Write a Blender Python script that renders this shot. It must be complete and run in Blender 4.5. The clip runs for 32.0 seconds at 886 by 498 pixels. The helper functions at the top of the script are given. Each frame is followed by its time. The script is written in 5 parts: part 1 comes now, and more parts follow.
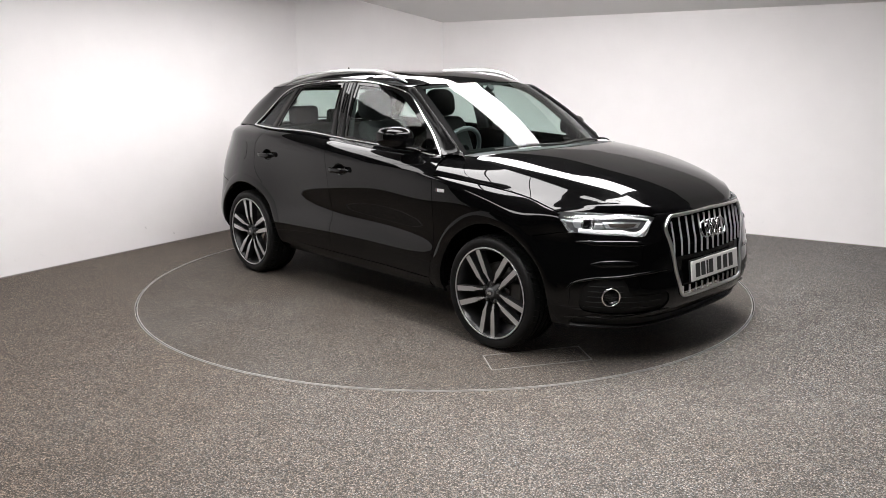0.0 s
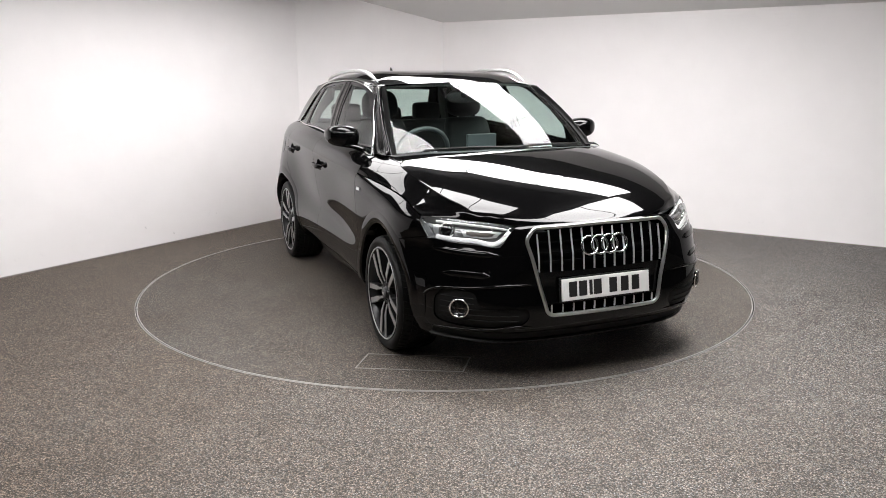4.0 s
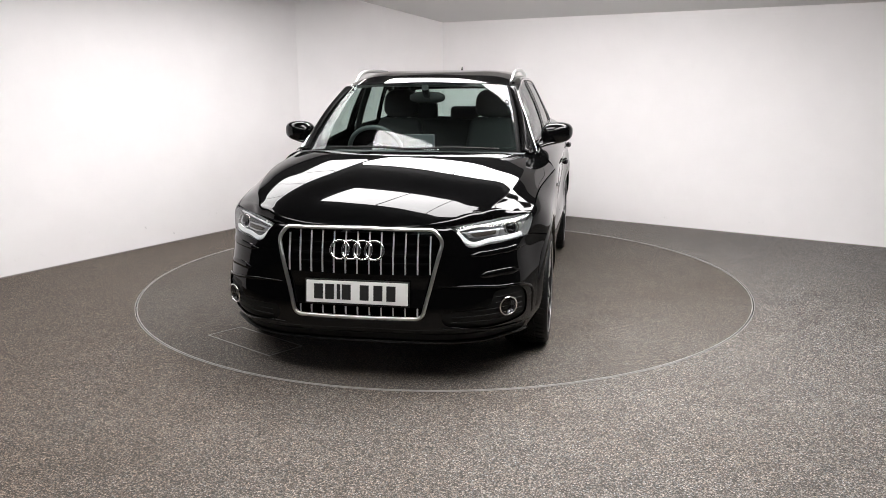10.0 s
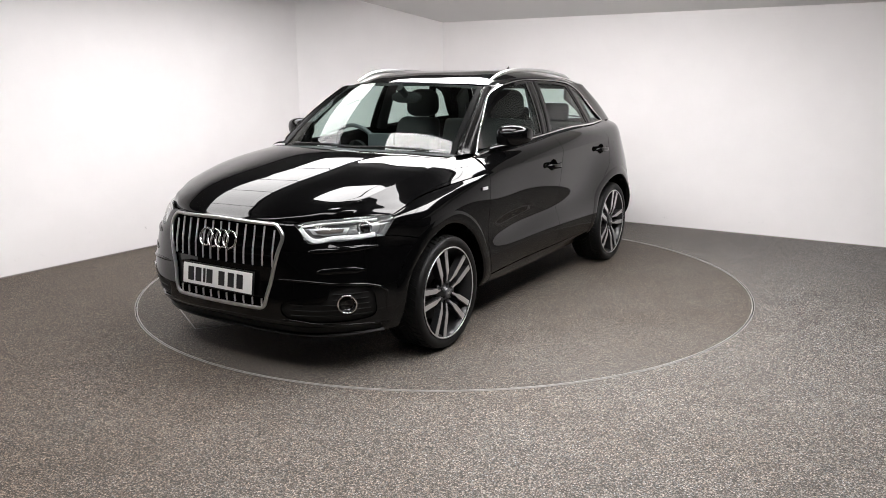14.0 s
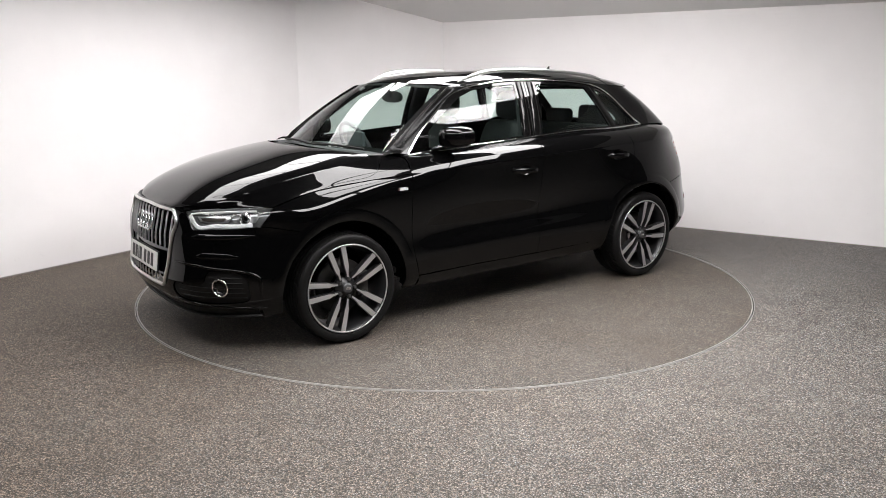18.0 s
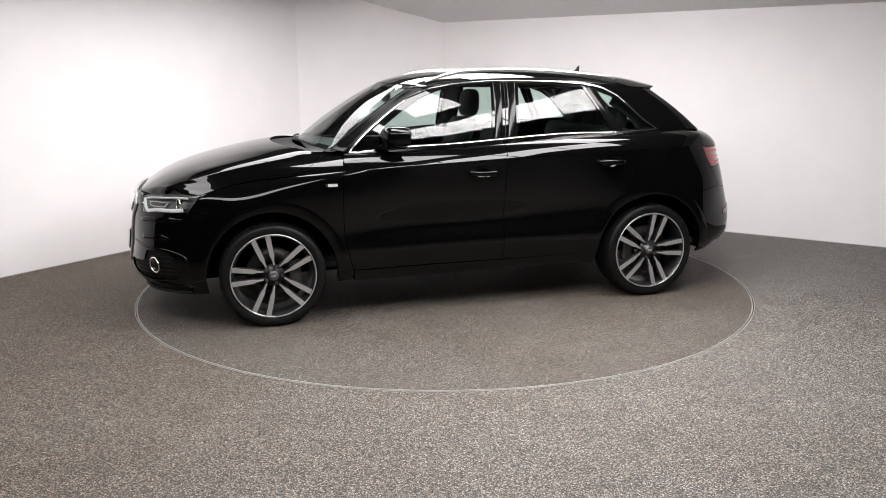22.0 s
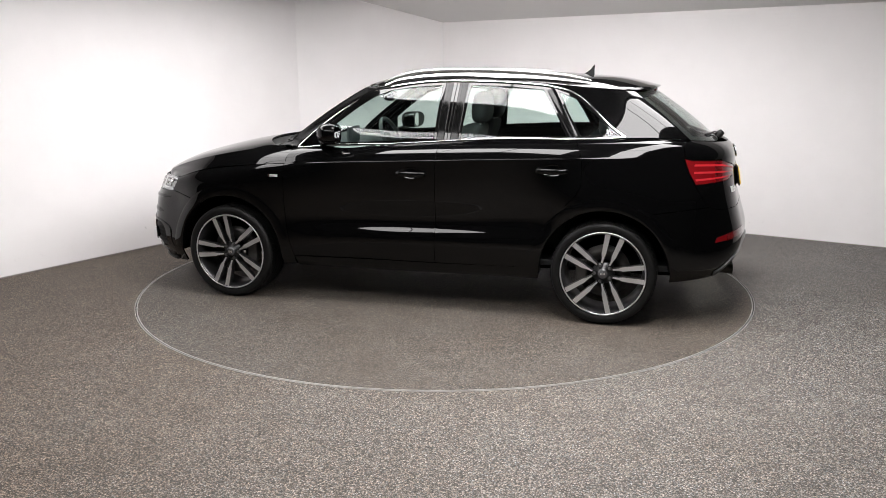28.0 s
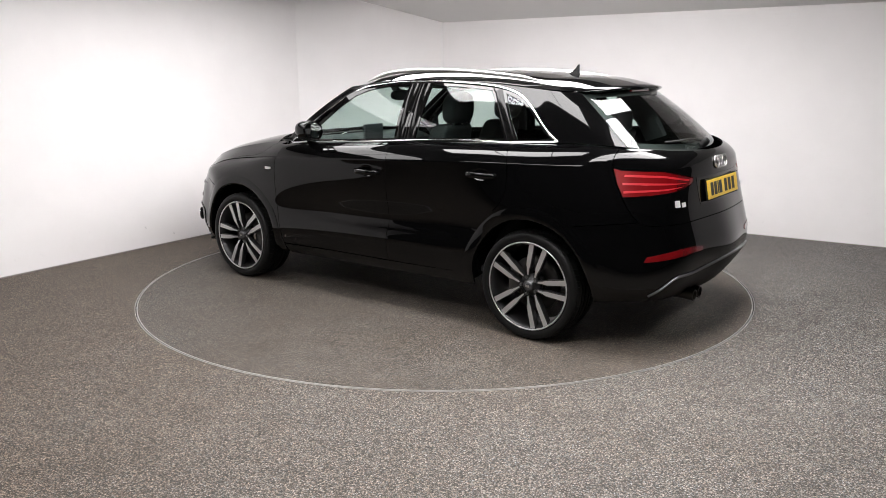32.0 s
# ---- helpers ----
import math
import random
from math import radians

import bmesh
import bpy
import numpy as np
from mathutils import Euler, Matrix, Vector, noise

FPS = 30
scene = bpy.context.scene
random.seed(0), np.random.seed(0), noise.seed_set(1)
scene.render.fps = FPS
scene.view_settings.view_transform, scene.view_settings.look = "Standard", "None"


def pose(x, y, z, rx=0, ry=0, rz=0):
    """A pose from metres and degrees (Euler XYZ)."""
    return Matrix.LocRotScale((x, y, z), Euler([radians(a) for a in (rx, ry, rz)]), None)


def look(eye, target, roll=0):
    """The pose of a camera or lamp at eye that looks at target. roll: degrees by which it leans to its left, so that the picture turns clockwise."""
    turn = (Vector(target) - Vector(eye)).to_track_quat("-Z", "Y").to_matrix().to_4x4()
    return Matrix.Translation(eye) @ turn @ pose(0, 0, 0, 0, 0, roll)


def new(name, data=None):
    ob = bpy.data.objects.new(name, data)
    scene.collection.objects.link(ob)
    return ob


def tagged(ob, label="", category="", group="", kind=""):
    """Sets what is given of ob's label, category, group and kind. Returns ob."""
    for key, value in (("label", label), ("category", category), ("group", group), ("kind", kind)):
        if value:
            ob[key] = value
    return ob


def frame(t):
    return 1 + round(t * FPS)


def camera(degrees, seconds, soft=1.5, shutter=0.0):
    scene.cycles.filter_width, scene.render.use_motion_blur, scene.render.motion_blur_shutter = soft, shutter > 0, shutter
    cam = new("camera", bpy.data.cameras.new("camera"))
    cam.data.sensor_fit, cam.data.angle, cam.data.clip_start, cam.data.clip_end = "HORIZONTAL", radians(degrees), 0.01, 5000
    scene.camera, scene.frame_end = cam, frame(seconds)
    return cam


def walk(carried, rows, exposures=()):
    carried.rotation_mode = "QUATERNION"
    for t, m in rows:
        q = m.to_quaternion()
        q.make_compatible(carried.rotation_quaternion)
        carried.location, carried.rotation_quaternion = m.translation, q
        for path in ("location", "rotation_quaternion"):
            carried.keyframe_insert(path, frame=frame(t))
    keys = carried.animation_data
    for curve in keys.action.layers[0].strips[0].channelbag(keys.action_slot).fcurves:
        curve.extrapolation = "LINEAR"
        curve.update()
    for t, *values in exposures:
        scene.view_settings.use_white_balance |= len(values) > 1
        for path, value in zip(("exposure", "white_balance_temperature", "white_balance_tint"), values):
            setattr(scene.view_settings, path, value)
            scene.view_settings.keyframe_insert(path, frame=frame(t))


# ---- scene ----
# ---- camera: stands still at chest height in front of the turntable ----
EYE = (0.0, -5.980, 1.5553)
cam = camera(58.26, 32.0, soft=0.9)
VIEW = look(EYE, (EYE[0] - 0.00866, EYE[1] + 5.85884, EYE[2] - 1.29379), -0.345)
walk(cam, [(0.0, VIEW), (32.0, VIEW)], exposures=[(0.0, 0.06), (32.0, 0.06)])

# heading of the turntable and the car on it, in degrees, time by time
TURN = [(0.0, -46.04), (3.0, -62.15), (6.0, -78.40), (9.0, -94.92), (13.0, -116.77), (16.0, -132.95),
        (19.0, -149.06), (23.0, -170.01), (28.0, -195.81), (32.0, -217.14)]
CAR_X, CAR_Y = 0.0324, -0.0320

# ---- world and light ----
world = bpy.data.worlds.new("world")
scene.world = world
world.use_nodes = True
sky = world.node_tree.nodes.new("ShaderNodeTexSky")
sky.sky_type, sky.sun_disc = "NISHITA", False
sky.sun_elevation, sky.sun_rotation = radians(40), radians(30)
world.node_tree.links.new(sky.outputs[0], world.node_tree.nodes["Background"].inputs[0])
world.node_tree.nodes["Background"].inputs[1].default_value = 0.06


# ---- materials ----
def mat(name, color=(0.5, 0.5, 0.5), rough=0.5, metal=0.0, **more):
    m = bpy.data.materials.new(name)
    m.use_nodes = True
    b = m.node_tree.nodes["Principled BSDF"]
    b.inputs["Base Color"].default_value = (*color, 1)
    b.inputs["Roughness"].default_value = rough
    b.inputs["Metallic"].default_value = metal
    for key, value in more.items():
        b.inputs[key.replace("_", " ").title().replace("Ior", "IOR")].default_value = value
    return m


def nodes_of(m):
    n = m.node_tree.nodes
    return n, m.node_tree.links, n["Principled BSDF"]


def noise_node(m, scale, detail=4.0, rough=0.6, space="Object"):
    n, l, _ = nodes_of(m)
    c = n.new("ShaderNodeTexCoord")
    t = n.new("ShaderNodeTexNoise")
    t.inputs["Scale"].default_value, t.inputs["Detail"].default_value, t.inputs["Roughness"].default_value = scale, detail, rough
    l.new(c.outputs[space], t.inputs["Vector"])
    return t


def ramp_node(m, src, stops):
    n, l, _ = nodes_of(m)
    r = n.new("ShaderNodeValToRGB")
    while len(r.color_ramp.elements) < len(stops):
        r.color_ramp.elements.new(0.5)
    for e, (p, c) in zip(r.color_ramp.elements, stops):
        e.position = p
        e.color = (*c, 1) if len(c) == 3 else c
    l.new(src, r.inputs[0])
    return r


def mix_node(m, a, b, fac, mode="MIX"):
    n, l, _ = nodes_of(m)
    x = n.new("ShaderNodeMix")
    x.data_type, x.blend_type = "RGBA", mode
    for sock, val in ((x.inputs[0], fac), (x.inputs[6], a), (x.inputs[7], b)):
        if isinstance(val, (int, float)):
            sock.default_value = val
        elif isinstance(val, tuple):
            sock.default_value = (*val, 1)
        else:
            l.new(val, sock)
    return x.outputs[2]


def bump_node(m, src, strength, distance):
    n, l, b = nodes_of(m)
    x = n.new("ShaderNodeBump")
    x.inputs["Strength"].default_value, x.inputs["Distance"].default_value = strength, distance
    l.new(src, x.inputs["Height"])
    l.new(x.outputs[0], b.inputs["Normal"])


def floor_material(name, stops, dirt_color, dirt, grain=172):
    """Resin-bound stone grit: small stones of several greys, with brown dirt driven in by tyres."""
    m = mat(name, (0.15, 0.14, 0.13), 0.75)
    n, l, b = nodes_of(m)
    c = n.new("ShaderNodeTexCoord")
    stones = n.new("ShaderNodeTexVoronoi")
    stones.inputs["Scale"].default_value = grain
    l.new(c.outputs["Object"], stones.inputs["Vector"])
    sep = n.new("ShaderNodeSeparateColor")
    l.new(stones.outputs["Color"], sep.inputs[0])
    tone = ramp_node(m, sep.outputs[0], stops)
    tint = ramp_node(m, sep.outputs[1], [(0.0, (1.13, 0.98, 0.89)), (0.3, (1.03, 1.0, 0.97)), (0.7, (1.0, 1.0, 0.99)), (1.0, (0.86, 0.99, 1.12))])
    base = mix_node(m, tone.outputs[0], tint.outputs[0], 1.0, "MULTIPLY")
    # dark pores between the stones
    pores = ramp_node(m, stones.outputs["Distance"], [(0.25, (1.15, 1.15, 1.15)), (0.45, (0.80, 0.79, 0.78)), (0.64, (0.25, 0.24, 0.23))])
    base = mix_node(m, base, pores.outputs[0], 1.0, "MULTIPLY")
    large = noise_node(m, 0.9, 5.0, 0.62)
    patches = noise_node(m, 4.5, 4.0, 0.6)
    wear = ramp_node(m, patches.outputs[0], [(0.32, (0.86, 0.85, 0.84)), (0.68, (1.07, 1.07, 1.07))])
    base = mix_node(m, base, wear.outputs[0], 1.0, "MULTIPLY")
    # finer grit between the stones
    coarse = n.new("ShaderNodeTexVoronoi")
    coarse.inputs["Scale"].default_value = grain * 2.3
    l.new(c.outputs["Object"], coarse.inputs["Vector"])
    sep2 = n.new("ShaderNodeSeparateColor")
    l.new(coarse.outputs["Color"], sep2.inputs[0])
    lumps = ramp_node(m, sep2.outputs[0], [(0.0, (0.62, 0.61, 0.60)), (0.5, (1.0, 1.0, 1.0)), (1.0, (1.40, 1.40, 1.40))])
    base = mix_node(m, base, lumps.outputs[0], 1.0, "MULTIPLY")
    # dirt lies thicker towards the entrance in the west
    where = n.new("ShaderNodeSeparateXYZ")
    l.new(c.outputs["Object"], where.inputs[0])
    lean = n.new("ShaderNodeMath")
    lean.operation = "MULTIPLY_ADD"
    lean.inputs[1].default_value, lean.inputs[2].default_value = -dirt[0], dirt[1]
    l.new(where.outputs[0], lean.inputs[0])
    total = n.new("ShaderNodeMath")
    total.operation = "MULTIPLY_ADD"
    total.inputs[1].default_value = dirt[2]
    l.new(large.outputs[0], total.inputs[0])
    l.new(lean.outputs[0], total.inputs[2])
    mask = ramp_node(m, total.outputs[0], [(0.15, (0, 0, 0)), (0.95, (0.85, 0.85, 0.85))])
    # a few dark crumbs trodden into the surface
    crumbs = n.new("ShaderNodeTexVoronoi")
    crumbs.inputs["Scale"].default_value = 1.7
    l.new(c.outputs["Object"], crumbs.inputs["Vector"])
    dark = ramp_node(m, crumbs.outputs["Distance"], [(0.010, (0.12, 0.11, 0.10)), (0.016, (1, 1, 1))])
    base = mix_node(m, base, dark.outputs[0], 1.0, "MULTIPLY")
    dirty = mix_node(m, base, dirt_color, 1.0, "MULTIPLY")
    l.new(mix_node(m, base, dirty, mask.outputs[0]), b.inputs["Base Color"])
    bump_node(m, stones.outputs["Distance"], 0.3, 0.003)
    return m


STONES = [(0.0, (0.090, 0.087, 0.082)), (0.35, (0.166, 0.161, 0.153)), (0.65, (0.236, 0.230, 0.221)), (0.90, (0.324, 0.317, 0.306)), (1.0, (0.455, 0.448, 0.436))]
M_FLOOR = floor_material("resin_aggregate", STONES, (0.64, 0.515, 0.405), (0.14, 0.24, 0.85), 150)
M_DISC = floor_material("turntable_aggregate", STONES, (0.46, 0.37, 0.285), (0.04, 0.40, 0.85), 158)
M_WALL = mat("white_wall_paint", (0.90, 0.874, 0.874), 0.7)


def wall_wear(m):
    """Small scuffs low on the wall, faint unevenness of the roller coat, a thin dark line at the floor."""
    n, l, b = nodes_of(m)
    c = n.new("ShaderNodeTexCoord")
    xyz = n.new("ShaderNodeSeparateXYZ")
    l.new(c.outputs["Object"], xyz.inputs[0])
    marks = ramp_node(m, noise_node(m, 19.0, 5.0, 0.7).outputs[0], [(0.655, (0, 0, 0)), (0.71, (1, 1, 1))])
    where = ramp_node(m, noise_node(m, 1.6, 2.0).outputs[0], [(0.47, (0, 0, 0)), (0.60, (1, 1, 1))])
    band = ramp_node(m, xyz.outputs[2], [(0.04, (0, 0, 0)), (0.09, (1, 1, 1)), (0.30, (0.8, 0.8, 0.8)), (0.44, (0, 0, 0))])
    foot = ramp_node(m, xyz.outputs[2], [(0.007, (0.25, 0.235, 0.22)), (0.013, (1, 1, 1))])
    coat = ramp_node(m, noise_node(m, 3.0, 6.0, 0.55).outputs[0], [(0.35, (0.975, 0.975, 0.975)), (0.65, (1, 1, 1))])
    mask = mix_node(m, mix_node(m, marks.outputs[0], where.outputs[0], 1.0, "MULTIPLY"), band.outputs[0], 1.0, "MULTIPLY")
    base = tuple(b.inputs["Base Color"].default_value)[:3]
    col = mix_node(m, base, tuple(0.66 * v for v in base), mask)
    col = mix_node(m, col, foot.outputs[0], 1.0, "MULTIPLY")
    l.new(mix_node(m, col, coat.outputs[0], 1.0, "MULTIPLY"), b.inputs["Base Color"])


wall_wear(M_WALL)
M_BACK = mat("dark_grey_paint", (0.035, 0.035, 0.036), 0.8)
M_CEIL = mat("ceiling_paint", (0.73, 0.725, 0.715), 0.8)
M_DARK_CEIL = mat("dark_roof_stand_in", (0.07, 0.07, 0.07), 0.8)
M_STEEL = mat("worn_steel", (0.37, 0.36, 0.345), 0.45, 0.3)
M_GAP = mat("dark_gap", (0.015, 0.014, 0.013), 0.9)
M_PAINT = mat("black_car_paint", (0.0014, 0.0014, 0.0015), 0.4, 0.0, coat_weight=1.0, coat_roughness=0.004, coat_ior=1.38, specular_ior_level=0.0)
M_GLOW = mat("light_panel", (0.9, 0.9, 0.9), 0.5)
M_GLOW.node_tree.nodes["Principled BSDF"].inputs["Emission Color"].default_value = (1.0, 0.975, 0.975, 1)
M_GLOW.node_tree.nodes["Principled BSDF"].inputs["Emission Strength"].default_value = 17.5


# ---- mesh helpers ----
def mesh_object(name, verts, faces, material, parent=None, label="", smooth=False):
    me = bpy.data.meshes.new(name)
    me.from_pydata([tuple(map(float, v)) for v in verts], [], [tuple(int(i) for i in f) for f in faces])
    if smooth:
        me.shade_smooth()
    me.materials.append(material)
    me.update()
    ob = new(name, me)
    if parent:
        ob.parent = parent
    if label:
        ob["label"] = label
    return ob


def part(name, bm, material, parent, label="", smooth=False):
    """Links a bmesh as one mesh object under a thing or a part."""
    me = bpy.data.meshes.new(name)
    bm.to_mesh(me)
    bm.free()
    if smooth:
        me.shade_smooth()
        me.set_sharp_from_angle(angle=radians(48))
    me.materials.append(material)
    ob = new(name, me)
    if parent:
        ob.parent = parent
    if label:
        ob["label"] = label
    return ob


def prism(outline, z0, z1):
    """A bmesh of a flat outline (x, y), from z0 up to z1."""
    bm = bmesh.new()
    low = [bm.verts.new((x, y, z0)) for x, y in outline]
    top = [bm.verts.new((x, y, z1)) for x, y in outline]
    bm.faces.new(top)
    bm.faces.new(low[::-1])
    n = len(outline)
    for i in range(n):
        bm.faces.new((low[i], low[(i + 1) % n], top[(i + 1) % n], top[i]))
    bmesh.ops.recalc_face_normals(bm, faces=bm.faces)
    return bm


def box(x0, x1, y0, y1, z0, z1):
    return prism([(x0, y0), (x1, y0), (x1, y1), (x0, y1)], z0, z1)


def bevel_box(x0, x1, y0, y1, z0, z1, r=0.01, seg=2):
    bm = box(x0, x1, y0, y1, z0, z1)
    bmesh.ops.bevel(bm, geom=list(bm.edges), offset=r, segments=seg, profile=0.6, affect="EDGES")
    return bm


def ring(r0, r1, z0, z1, n=160):
    """A flat ring as a bmesh."""
    bm = bmesh.new()
    rows = []
    for k in range(n):
        a = 2 * math.pi * k / n
        c, s = math.cos(a), math.sin(a)
        rows.append([bm.verts.new((r * c, r * s, z)) for r, z in ((r0, z0), (r1, z0), (r1, z1), (r0, z1))])
    for k in range(n):
        a, b = rows[k], rows[(k + 1) % n]
        for i in range(4):
            j = (i + 1) % 4
            bm.faces.new((a[i], a[j], b[j], b[i]))
    bmesh.ops.recalc_face_normals(bm, faces=bm.faces)
    return bm


# ---- the room ----
R_DISC = 2.2406
# the white wall ends a little outside the view; beyond it the hall is dark
LEFT_END, FOLD, CORNER, RIGHT_END = (-4.70, -1.765), (-1.59, 2.93), (0.0, 3.57), (6.20, -0.48)
BACK = [(9.20, -9.0), (-7.50, -9.0), (-7.50, -1.765)]
FLAT = 2.42


def wall(name, a, b, za, zb, label, material=None):
    """A wall 0.15 m thick that stands outside the line from a to b, with its top going from za to zb."""
    ax, ay = a
    bx, by = b
    length = math.hypot(bx - ax, by - ay)
    nx, ny = -(by - ay) / length * 0.15, (bx - ax) / length * 0.15
    low = [(ax, ay, -0.1), (bx, by, -0.1), (bx + nx, by + ny, -0.1), (ax + nx, ay + ny, -0.1)]
    top = [(ax, ay, za), (bx, by, zb), (bx + nx, by + ny, zb), (ax + nx, ay + ny, za)]
    faces = [(0, 3, 2, 1), (4, 5, 6, 7), (0, 1, 5, 4), (1, 2, 6, 5), (2, 3, 7, 6), (3, 0, 4, 7)]
    return tagged(mesh_object(name, low + top, faces, material or M_WALL), label, "wall", kind="structure")


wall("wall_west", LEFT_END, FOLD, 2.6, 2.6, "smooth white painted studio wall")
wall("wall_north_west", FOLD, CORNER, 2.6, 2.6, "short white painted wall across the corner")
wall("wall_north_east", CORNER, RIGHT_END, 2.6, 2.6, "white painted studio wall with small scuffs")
wall("wall_east", RIGHT_END, BACK[0], 2.6, 2.6, "dark grey wall behind the viewer", M_BACK)
wall("wall_south", BACK[0], BACK[1], 2.6, 2.6, "dark grey wall behind the viewer", M_BACK)
wall("wall_south_west", BACK[1], BACK[2], 2.6, 2.6, "dark grey wall beside the entrance", M_BACK)
wall("wall_entrance", BACK[2], LEFT_END, 2.6, 2.6, "dark grey wall beside the entrance", M_BACK)

floor = tagged(part("floor", ring(R_DISC + 0.006, 14.0, -0.05, 0.0, 192), M_FLOOR, None),
               "grey speckled resin-bound aggregate floor", "floor", kind="structure")
tagged(part("floor_pit", ring(0.001, R_DISC + 0.2, -0.16, -0.12, 96), M_GAP, None), "dark pit under the turntable", "floor", kind="structure")
tagged(part("trim", ring(R_DISC + 0.006, R_DISC + 0.0105, -0.05, 0.002, 192), M_STEEL, None),
       "thin worn steel edge round the turntable", "trim", kind="structure")

# sloped part of the ceiling over the north-east wall, flat elsewhere
SLOPE = math.tan(radians(15))
e = Vector((RIGHT_END[0] - CORNER[0], RIGHT_END[1] - CORNER[1])).normalized()
inward = Vector((e.y, -e.x)) * -1 if e.y > 0 else Vector((e.y, -e.x))
run = (FLAT - 2.132) / SLOPE


def ceiling_piece(name, pts, label, material):
    up = [(x, y, z + 0.08) for x, y, z in pts]
    n = len(pts)
    faces = [tuple(range(n)), tuple(range(2 * n - 1, n - 1, -1))] + [(i, i + n, (i + 1) % n + n, (i + 1) % n) for i in range(n)]
    return tagged(mesh_object(name, list(pts) + up, faces, material), label, "ceiling", kind="structure")


def along(t, d):
    return CORNER[0] + e.x * t + inward.x * d, CORNER[1] + e.y * t + inward.y * d


a0, a1, b0, b1 = along(-9, 0), along(15, 0), along(-9, run), along(15, run)
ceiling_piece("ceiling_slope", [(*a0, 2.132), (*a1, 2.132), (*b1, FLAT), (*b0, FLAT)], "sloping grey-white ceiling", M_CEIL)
# unseen dark sheet in place of the high unlit roof above the panels
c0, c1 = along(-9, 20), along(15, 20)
ceiling_piece("ceiling", [(*b0, FLAT + 0.002), (*b1, FLAT + 0.002), (*c1, FLAT + 0.002), (*c0, FLAT + 0.002)], "flat dark sheet in place of the high dark roof", M_DARK_CEIL)
# ---- light panels under the ceiling: a ring of strips round a middle row, in line with the north-east wall ----
E_DIR, N_DIR = Vector((.835, -.550)), Vector((.550, .835))


def light_panel(d0, d1, n0, n1, glow=None, joints=()):
    """A flat glowing panel between d0 and d1 along the wall, n0 and n1 towards it."""
    c = E_DIR * (d0 + d1) / 2 + N_DIR * (n0 + n1) / 2
    w, h = (d1 - d0) / 2 - .012, (n1 - n0) / 2 - .012
    base = tagged(new("light_panel"), "flat white glowing panel set in the ceiling", "lamp", "ceiling light panels")
    base.matrix_world = pose(c.x, c.y, FLAT - .001, 0, 0, math.degrees(math.atan2(E_DIR.y, E_DIR.x)))
    # glowing sides are added to the panel to light the tops of the walls
    part("diffuser", bevel_box(-w, w, -h, h, -.085, -.021, .006), glow or M_GLOW, base)
    part("frame", ring_box(w, h, .010, .020), M_TRAY, base, "thin dark frame")
    for j in joints:
        part("divider", box(j * w, j * (w + .0118), -h, h, -.088, -.022) if abs(j) == 1 else box(-w, w, j * h / 2, j * (h + .0118) / 2, -.088, -.022), M_TRAY, base, "dark strip between two panels")


def ring_box(w, h, t, depth):
    """A thin rectangular frame round a panel."""
    bm = bmesh.new()
    for x0, x1, y0, y1 in ((-w - t, w + t, h, h + t), (-w - t, w + t, -h - t, -h), (w, w + t, -h, h), (-w - t, -w, -h, h)):
        b2 = box(x0, x1, y0, y1, -depth, 0)
        me = bpy.data.meshes.new("tmp")
        b2.to_mesh(me)
        b2.free()
        bm.from_mesh(me)
        bpy.data.meshes.remove(me)
    return bm


M_TRAY = mat("panel_frame", (.03, .03, .03), .5)
# strengths are set row by row to even out the light on walls and floor
M_WEST, M_NORTH, M_DIM, M_EAST = M_GLOW.copy(), M_GLOW.copy(), M_GLOW.copy(), M_GLOW.copy()
M_EAST.node_tree.nodes["Principled BSDF"].inputs["Emission Strength"].default_value = 21.0
M_DIM.node_tree.nodes["Principled BSDF"].inputs["Emission Strength"].default_value = 10.4
M_WEST.node_tree.nodes["Principled BSDF"].inputs["Emission Strength"].default_value = 6.2
M_NORTH.node_tree.nodes["Principled BSDF"].inputs["Emission Strength"].default_value = 19.5
for a, b in ((-.41, .19), (.19, .78), (.78, 1.36)):
    light_panel(a, b, -1.48, -.85, None, (-1,) if a > -.4 else ())
for a, b in ((-1.22, -.03), (-.03, .88), (.88, 1.80)):
    light_panel(a, b, .30, .86, M_NORTH, (-1,) if a > -1.2 else ())
    light_panel(a, b, -3.60, -3.02, M_DIM, (-1,) if a > -1.2 else ())
# the northmost panel of this column is added to brighten the walls' fold
for k in range(-1, 4):
    light_panel(-1.93, -1.33, -.02 - .6 * (k + 1), -.02 - .6 * k, M_WEST, (2,) if k >= 0 else ())
for k in range(5):
    light_panel(1.84, 2.46, .36 - .6 * (k + 1), .36 - .6 * k, M_EAST, (2,) if k else ())

# ---- turntable ----
turntable = tagged(new("turntable"), "round brown-grey aggregate turntable set flush in the floor", "turntable")
part("deck", ring(0.001, R_DISC - 0.004, -0.05, 0.0, 192), M_DISC, turntable)
part("rim", ring(R_DISC - 0.008, R_DISC - 0.002, -0.05, 0.002, 192), M_STEEL, turntable, "thin worn steel rim")
# ---- the car: surfaces lofted through section lines, then cut into panels ----
car = tagged(new("car"), "gloss black compact family car standing on the turntable", "car")


